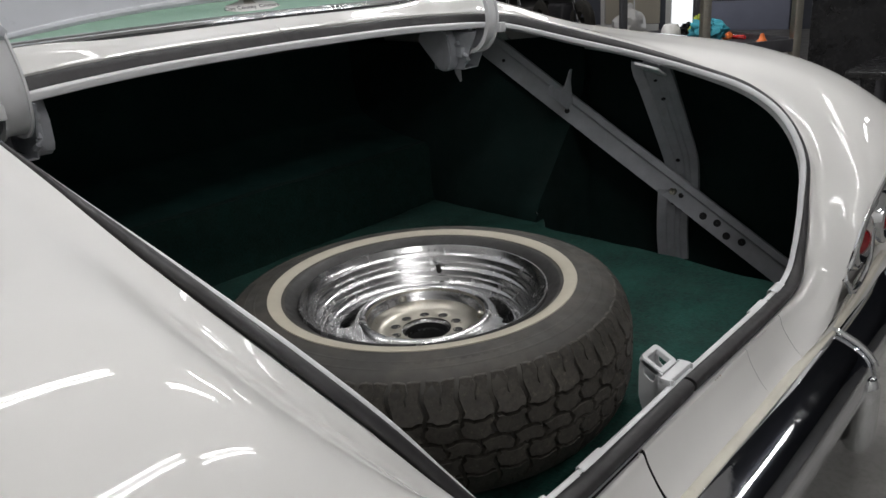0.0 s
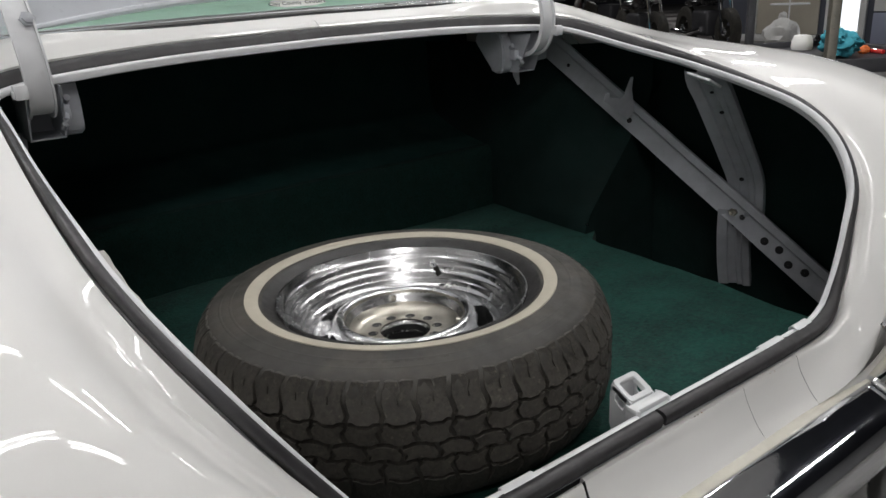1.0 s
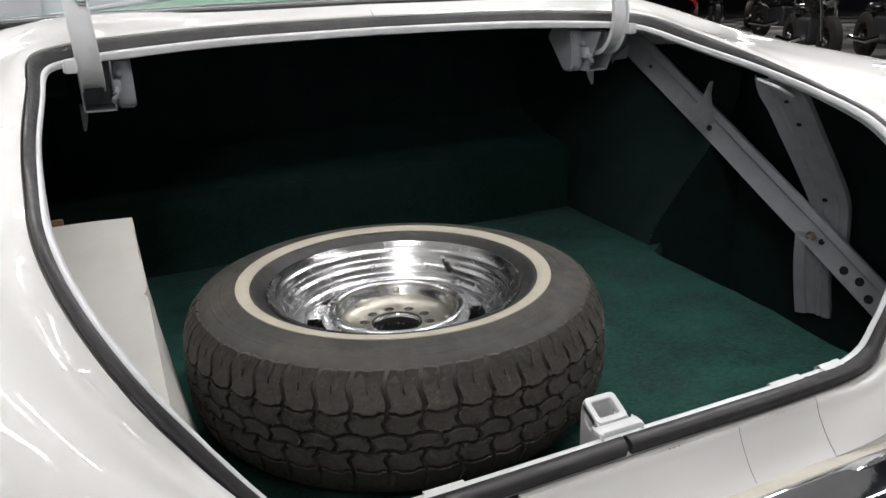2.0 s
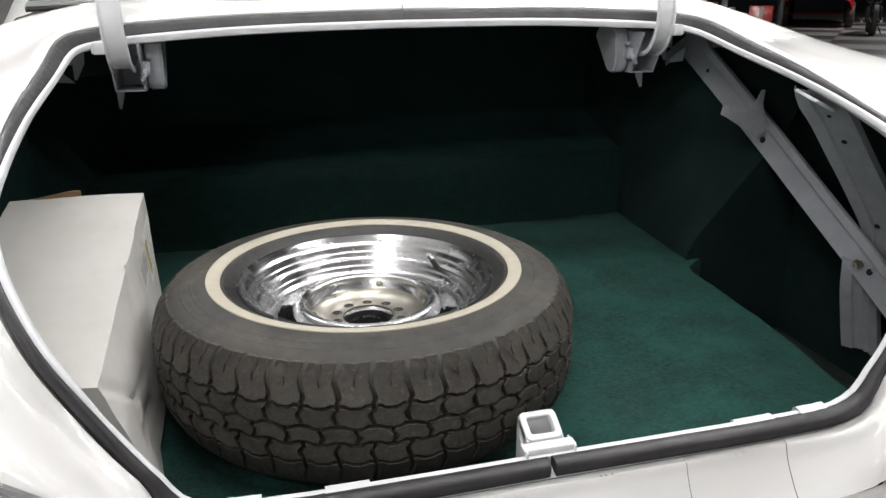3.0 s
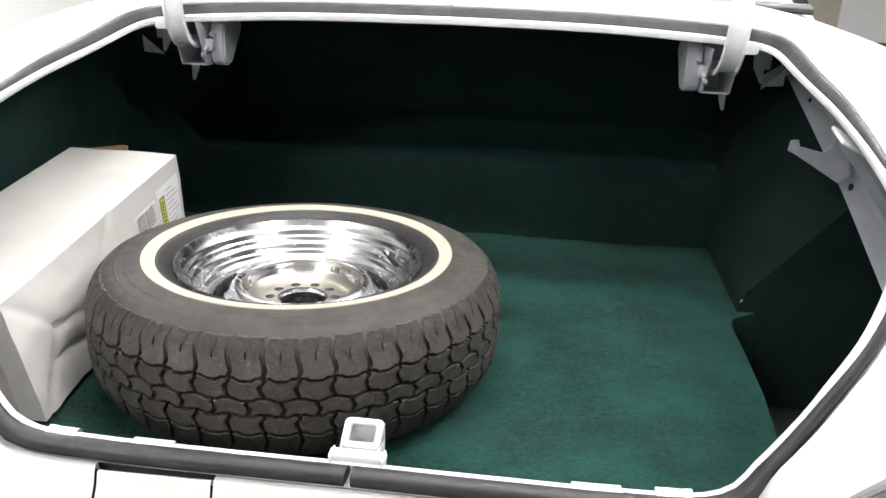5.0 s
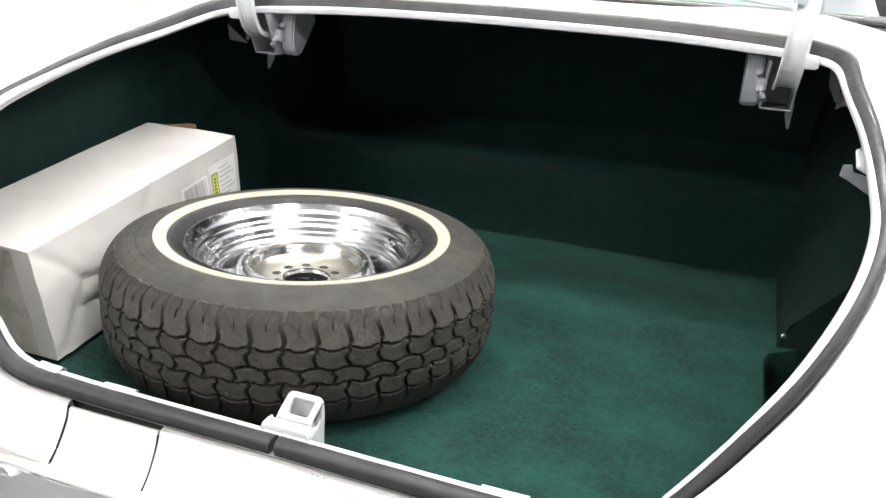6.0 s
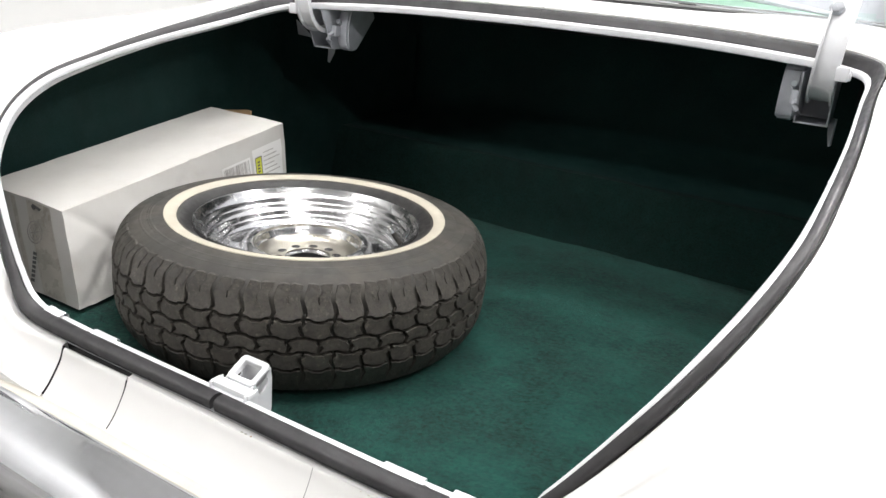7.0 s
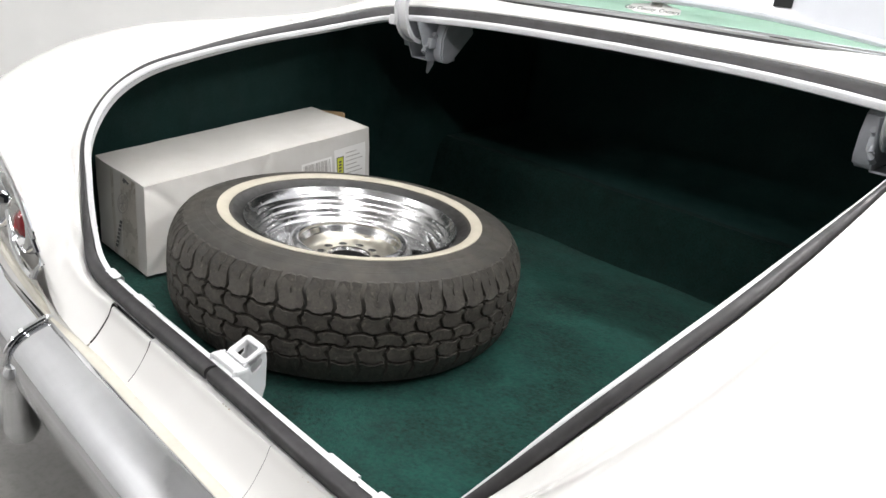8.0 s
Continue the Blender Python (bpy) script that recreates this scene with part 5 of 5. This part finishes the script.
door = tagged(part("door_1", box_bm(11.46, 11.498, 4.80, 5.22, .02, 2.1), DOOR_LIGHT, smooth=False), "open doorway bright with daylight", "door", kind="structure")
for y0, y1 in ((4.70, 4.80), (5.22, 5.32)):
    part("door_jamb", box_bm(11.42, 11.47, y0, y1, 0, 2.15, .005), WALL, door)
tagged(part("wall_panel", box_bm(11.44, 11.499, 3.3, 4.6, 0.0, .45, .01), BLUE_GREY), "blue-grey lower wall panel", "wall panel", kind="structure")
tagged(part("wall_panel", box_bm(11.44, 11.499, 3.3, 4.6, .47, 2.4, .01), WALL), "pale upper wall panel", "wall panel", kind="structure")


def lumpy(radius, scale, amount, seed, squash=(1, 1, 1), sub=3):
    bm = bmesh.new()
    bmesh.ops.create_icosphere(bm, subdivisions=sub, radius=1)
    for v in bm.verts:
        d = 1 + amount * noise.noise(v.co * scale + Vector((seed, seed * 2.3, 0))) + .4 * amount * noise.noise(v.co * scale * 3)
        v.co = Vector((v.co.x * squash[0], v.co.y * squash[1], max(v.co.z, -.75) * squash[2])) * radius * d
    low_z = min(v.co.z for v in bm.verts)
    for v in bm.verts:
        v.co.z -= low_z
    return bm


bag = empty("plastic_bag", (10.6, 5.55, 0.0), "white tied plastic bag standing on the floor", "bag")
part("sack", lumpy(.26, 2.2, .35, 3, (1, 1, .85)), WHITE_BAG, bag)
part("knot", lumpy(.06, 3, .4, 5, (1, 1, 1.4)), WHITE_BAG, bag, m=pose(0, 0, .36))
stand = empty("wire_stand", (10.95, 5.65, 0.0), "thin pale wire stand with a hoop", "stand")
part("pole", tube_bm([(0, 0, 0), (0, 0, 1.3)], .012, 8), PRIMED, stand)
part("hoop", tube_bm([(0.18 * math.cos(a), .3 * math.sin(a), .62) for a in np.linspace(0, 2 * math.pi, 25)[:-1]], .015, 6, closed=True), PRIMED, stand)
part("foot", lathe([(.2, 0), (.2, .02), (.02, .03), (.0005, .03)], 24), PRIMED, stand)

# tool cart with rags
cart = empty("tool_cart", (3.36, 1.12, 0), "black steel tool cart with an open tray", "cart")
cart.rotation_euler = (0, 0, radians(51))
part("tray", box_bm(-.55, .55, -.26, .26, .675, .69, .004), DARK_FRAME, cart)
for y in (-.26, .26):
    part("tray_edge", box_bm(-.55, .55, y - .01, y + .01, .66, .725, .004), DARK_FRAME, cart)
for x in (-.55, .55):
    part("tray_edge", box_bm(x - .01, x + .01, -.26, .26, .66, .725, .004), DARK_FRAME, cart)
for x in (-.54, .54):
    for y in (-.25, .25):
        part("post", box_bm(x - .022, x + .022, y - .022, y + .022, .06, 1.55, .005), DARK_FRAME if x > 0 else CHROME_DULL, cart)
        part("castor", tube_bm([(x - .02, y, .035), (x + .02, y, .035)], .035, 14), RUBBER, cart)
part("lower_tray", box_bm(-.55, .55, -.26, .26, .20, .215, .004), DARK_FRAME, cart)
part("handle_bar", tube_bm([(-.60, -.25, 1.5), (-.60, .25, 1.5)], .014, 10), CHROME, cart)
cm = cart.matrix_basis = pose(3.36, 1.12, 0, 0, 0, 51)


def on_cart(name, bm, material, x, y, label, category, rz=0):
    ob = empty(name, (0, 0, 0), label, category)
    ob.matrix_basis = cm @ pose(x, y, .69, 0, 0, rz)
    part(name + "_body", bm, material, ob)
    return ob


on_cart("cloth_bundle", lumpy(.085, 2.4, .5, 1, (1.7, .9, .8), 4), TEAL, -.10, 0, "crumpled teal cloth on the cart's tray", "cloth")
on_cart("glove", lumpy(.045, 3.0, .8, 7, (1.2, .9, 1.3), 4), LIME, .17, -.08, "lime green work glove on the cart", "glove")
on_cart("glove", lumpy(.042, 3.0, .8, 9, (.9, .9, 1.2), 4), LIME, .27, -.13, "lime green work glove on the cart", "glove")
on_cart("white_jar", lathe([(.0005, 0), (.055, 0), (.06, .015), (.058, .05), (.045, .08), (.02, .085), (.0005, .085)], 24), WHITE_BAG, .38, 0, "white plastic jar on the cart", "jar")
on_cart("orange_lump", lumpy(.03, 2, .3, 2, (1, 1, .8)), ORANGE, .0, -.17, "small orange plastic object on the cart", "object")
on_cart("orange_funnel", lathe([(.045, 0), (.04, .008), (.016, .04), (.008, .065), (.006, .065), (.0005, .065)], 20), ORANGE, -.45, -.12, "orange plastic funnel on the cart", "funnel", 20)
on_cart("screwdriver", tube_bm([(-.11, 0, .012), (-.02, 0, .012), (0, 0, .012), (.02, 0, .012), (.12, 0, .012)], [.012, .013, .008, .004, .004], 8), RED_PAINT, .02, -.21, "red handled screwdriver on the cart", "screwdriver", 10)
on_cart("dark_tool", lumpy(.06, 3, .6, 12, (1.3, .7, .6)), BLACK_GLOSS, .45, -.15, "small black tool on the cart", "tool")

# tall black cabinet
cab = empty("tool_cabinet", (4.75, .05, 0), "tall black steel tool cabinet", "cabinet")
part("cabinet_body", box_bm(-.25, .3, -1.0, .82, 0.08, 2.1, .012), BLACK_GLOSS, cab)
for k in range(2):
    dr = part("cabinet_door", box_bm(-.272, -.252, -.98 + .9 * k, -.10 + .9 * k, .12, 2.06, .006), BLACK_GLOSS, cab)
    part("door_handle", box_bm(-.295, -.272, -.14 + .12 * k, -.12 + .12 * k, .95, 1.15, .004), CHROME_DULL, dr)
part("plinth", box_bm(-.22, .27, -.97, .79, 0, .08), DARK_FRAME, cab)
bench = empty("low_bench", (3.55, -.15, 0), "low dark bench with a red strip", "bench")
part("bench_top", box_bm(-.3, .3, -.7, .45, .52, .56, .01), BLACK_GLOSS, bench)
part("red_strip", box_bm(-.312, -.302, -.55, .05, .525, .555, .003), RED_PAINT, bench)
for x in (-.26, .26):
    for y in (-.65, .40):
        part("bench_leg", box_bm(x - .025, x + .025, y - .025, y + .025, 0, .52, .004), DARK_FRAME, bench)


def wheel_bm(r=.32, w=.1):
    return lathe([(r * .55, -w), (r * .9, -w), (r, -w * .6), (r, w * .6), (r * .9, w), (r * .55, w)], 32, closed=True)


def far_car():
    c = empty("red_coupe", (15.3, 17.5, 0), "low red vintage car parked across the hall", "car")
    sec = [(-.85, .35), (-.9, .55), (-.82, .78), (-.55, .88), (0, .9), (.55, .88), (.82, .78), (.9, .55), (.85, .35)]
    rows = []
    for y in np.linspace(-2.1, 2.1, 24):
        k = 1 - .25 * abs(y / 2.1) ** 4
        rows.append([(x * (1 - .12 * abs(y / 2.1) ** 3), y, .35 + (z - .35) * k) for x, z in sec])
    part("body", grid_bm(rows, close_v=True), RED_PAINT, c, "red painted body")
    part("windscreen", tube_bm([(-.62, .45, .86), (-.55, .35, 1.12), (0, .30, 1.14), (.55, .35, 1.12), (.62, .45, .86)], .018, 8), CHROME, c, "chrome windscreen frame")
    part("cockpit", lathe([(.0005, 0), (.5, 0), (.52, .02), (.48, .035), (.0005, .03)], 28), BLACK_GLOSS, c, "dark open cockpit", m=pose(0, -.25, .885))
    for x in (-.78, .78):
        for y in (-1.35, 1.3):
            t = part("wheel", wheel_bm(), RUBBER, c, m=pose(x, y, .32, 0, 90, 0))
            part("hub_cap", lathe([(.17, .0), (.15, .03), (.05, .05), (.0005, .05)], 20), CHROME, t, m=pose(0, 0, .08 if x > 0 else -.13))
    c.rotation_euler = (0, 0, radians(-41))
    return c


far_car()


def motorcycle(x, y, rz):
    b = empty("motorcycle", (x, y, 0), "black motorcycle with round chrome headlamp, parked on chequered tiles", "motorcycle", "parked motorcycles")
    for yy in (-.7, .7):
        t = part("wheel", wheel_bm(.33, .06), RUBBER, b, m=pose(0, yy, .33, 0, 90, 0))
        part("hub", lathe([(.07, -.07), (.09, 0), (.07, .07)], 16), CHROME, t)
    part("tank", lumpy(.2, 1.5, .1, 4, (.7, 1.4, .8)), BLACK_GLOSS, b, m=pose(0, .1, .68))
    part("saddle", lumpy(.2, 1.5, .1, 6, (.75, 1.4, .4)), BLACK_GLOSS, b, m=pose(0, -.38, .66))
    part("engine", box_bm(-.16, .16, -.2, .3, .25, .62, .05, 3), DARK_FRAME, b)
    for sx in (-.09, .09):
        part("fork", tube_bm([(sx, .7, .33), (sx, .48, .95)], .022, 8), CHROME, b)
        part("exhaust", tube_bm([(sx * 2, .2, .35), (sx * 2.2, -.2, .27), (sx * 2.2, -.8, .3)], .035, 10), CHROME, b)
    part("handlebar", tube_bm([(-.36, .36, 1.02), (-.15, .46, 1.0), (.15, .46, 1.0), (.36, .36, 1.02)], .014, 8), CHROME, b)
    part("headlamp", lathe([(.0005, 0), (.09, .02), (.10, .06), (.07, .14), (.0005, .17)], 20), CHROME, b, m=pose(0, .66, .86, 90, 0, 0))
    part("kick_stand", tube_bm([(-.08, 0, .3), (-.22, 0, .01)], .014, 6), DARK_FRAME, b)
    b.rotation_euler = (0, 0, radians(rz))
    return b


for x, y, rz in ((8.9, 6.9, 150), (9.6, 6.2, 150), (13.5, 13.6, 140), (14.4, 13.1, 140), (12.4, 10.6, 165), (15.6, 14.3, 120)):
    motorcycle(x, y, rz)

post = empty("blue_post", (6.27, 9.56, 0), "slim light blue steel post with a dark edge", "post")
part("shaft", box_bm(-.07, .05, -.05, .05, .02, 2.6, .006), CYAN, post)
part("edge_strip", box_bm(-.055, -.015, -.054, -.050, .1, 2.5), BLACK_GLOSS, post)
part("foot_plate", box_bm(-.12, .12, -.12, .12, 0, .02, .003), CYAN, post)
screen = empty("white_partition", (0, 0, 0), "plain white partition board", "partition")
screen.matrix_basis = pose(5.36, 10.05, 0, 0, 0, -26.4)
part("board", box_bm(-.95, .95, -.03, .03, .05, 2.2, .008), WALL, screen)
for x in (-.7, .7):
    part("partition_foot", box_bm(x - .05, x + .05, -.25, .25, 0, .05, .005), DARK_FRAME, screen)
rm = pose(7.69, 10.42, 0, 0, 0, -34.3)
rack = empty("storage_rack", (0, 0, 0), "dark storage rack with cardboard cartons", "rack")
rack.matrix_basis = rm
for x in (-.72, .72):
    for y in (-.25, .25):
        part("rack_post", box_bm(x - .03, x + .03, y - .03, y + .03, 0, 2.0, .004), DARK_FRAME, rack)
for z in (.12, .86, 1.5):
    part("rack_shelf", box_bm(-.75, .75, -.28, .28, z, z + .03, .004), DARK_FRAME, rack)


def stored(kind, bm, material, x, z, label):
    o = empty(kind, (0, 0, 0), label, "box", "boxes on the rack")
    o.matrix_basis = rm @ pose(x, -.03, z)
    part("box_body", bm, material, o)
    return o


for x, z, w, h, m_, words in ((-.46, .15, .21, .34, KRAFT, "brown cardboard box on a dark rack"), (-.46, .49, .20, .33, KRAFT, "brown cardboard box stacked on another"), (.42, .15, .18, .62, RED_PAINT, "red storage box on a dark rack"),
                              (-.46, .89, .20, .34, KRAFT, "brown cardboard box on a dark rack"), (0, .89, .17, .26, CARD, "white box on a dark rack"), (.42, .89, .20, .22, RED_PAINT, "low red box on a dark rack")):
    o = stored("storage_box", box_bm(-w, w, -.2, .2, 0, h, .008), m_, x, z, words)
    part("box_tape", box_bm(-w * .15, w * .15, -.2015, -.2, h * .6, h - .01), TAPE, o)
    part("box_seam", box_bm(-w * .98, w * .98, -.2012, -.2, h * .62, h * .63), INK, o)
for x in (-.16, -.03, .10):
    stored("paper_roll", lathe([(.0005, 0), (.055, 0), (.055, .55 - x), (.045, .56 - x), (.0005, .555 - x)], 20), CARD, x, .15, "tall white paper roll standing on the rack")

both("corner_apron", grid_bm([[(x, yt + (-.4545 - yt) * v + .004 * math.sin(math.pi * v), zt + (.452 - zt) * v) for v in np.linspace(0, 1, 8)] for x, yt, zt in ((x, np.interp(x, [.326, .38, .43, .466, .52, .6, .95], [-.4415, -.447, -.455, -.462, -.462, -.452, -.43]), np.interp(x, [.326, .38, .43, .466, .52, .6, .95], [.463, .470, .484, .505, .530, .525, .52])) for x in np.linspace(.327, .96, 40))]), PAINT, car, "white panel between tail lamp recess and bumper")
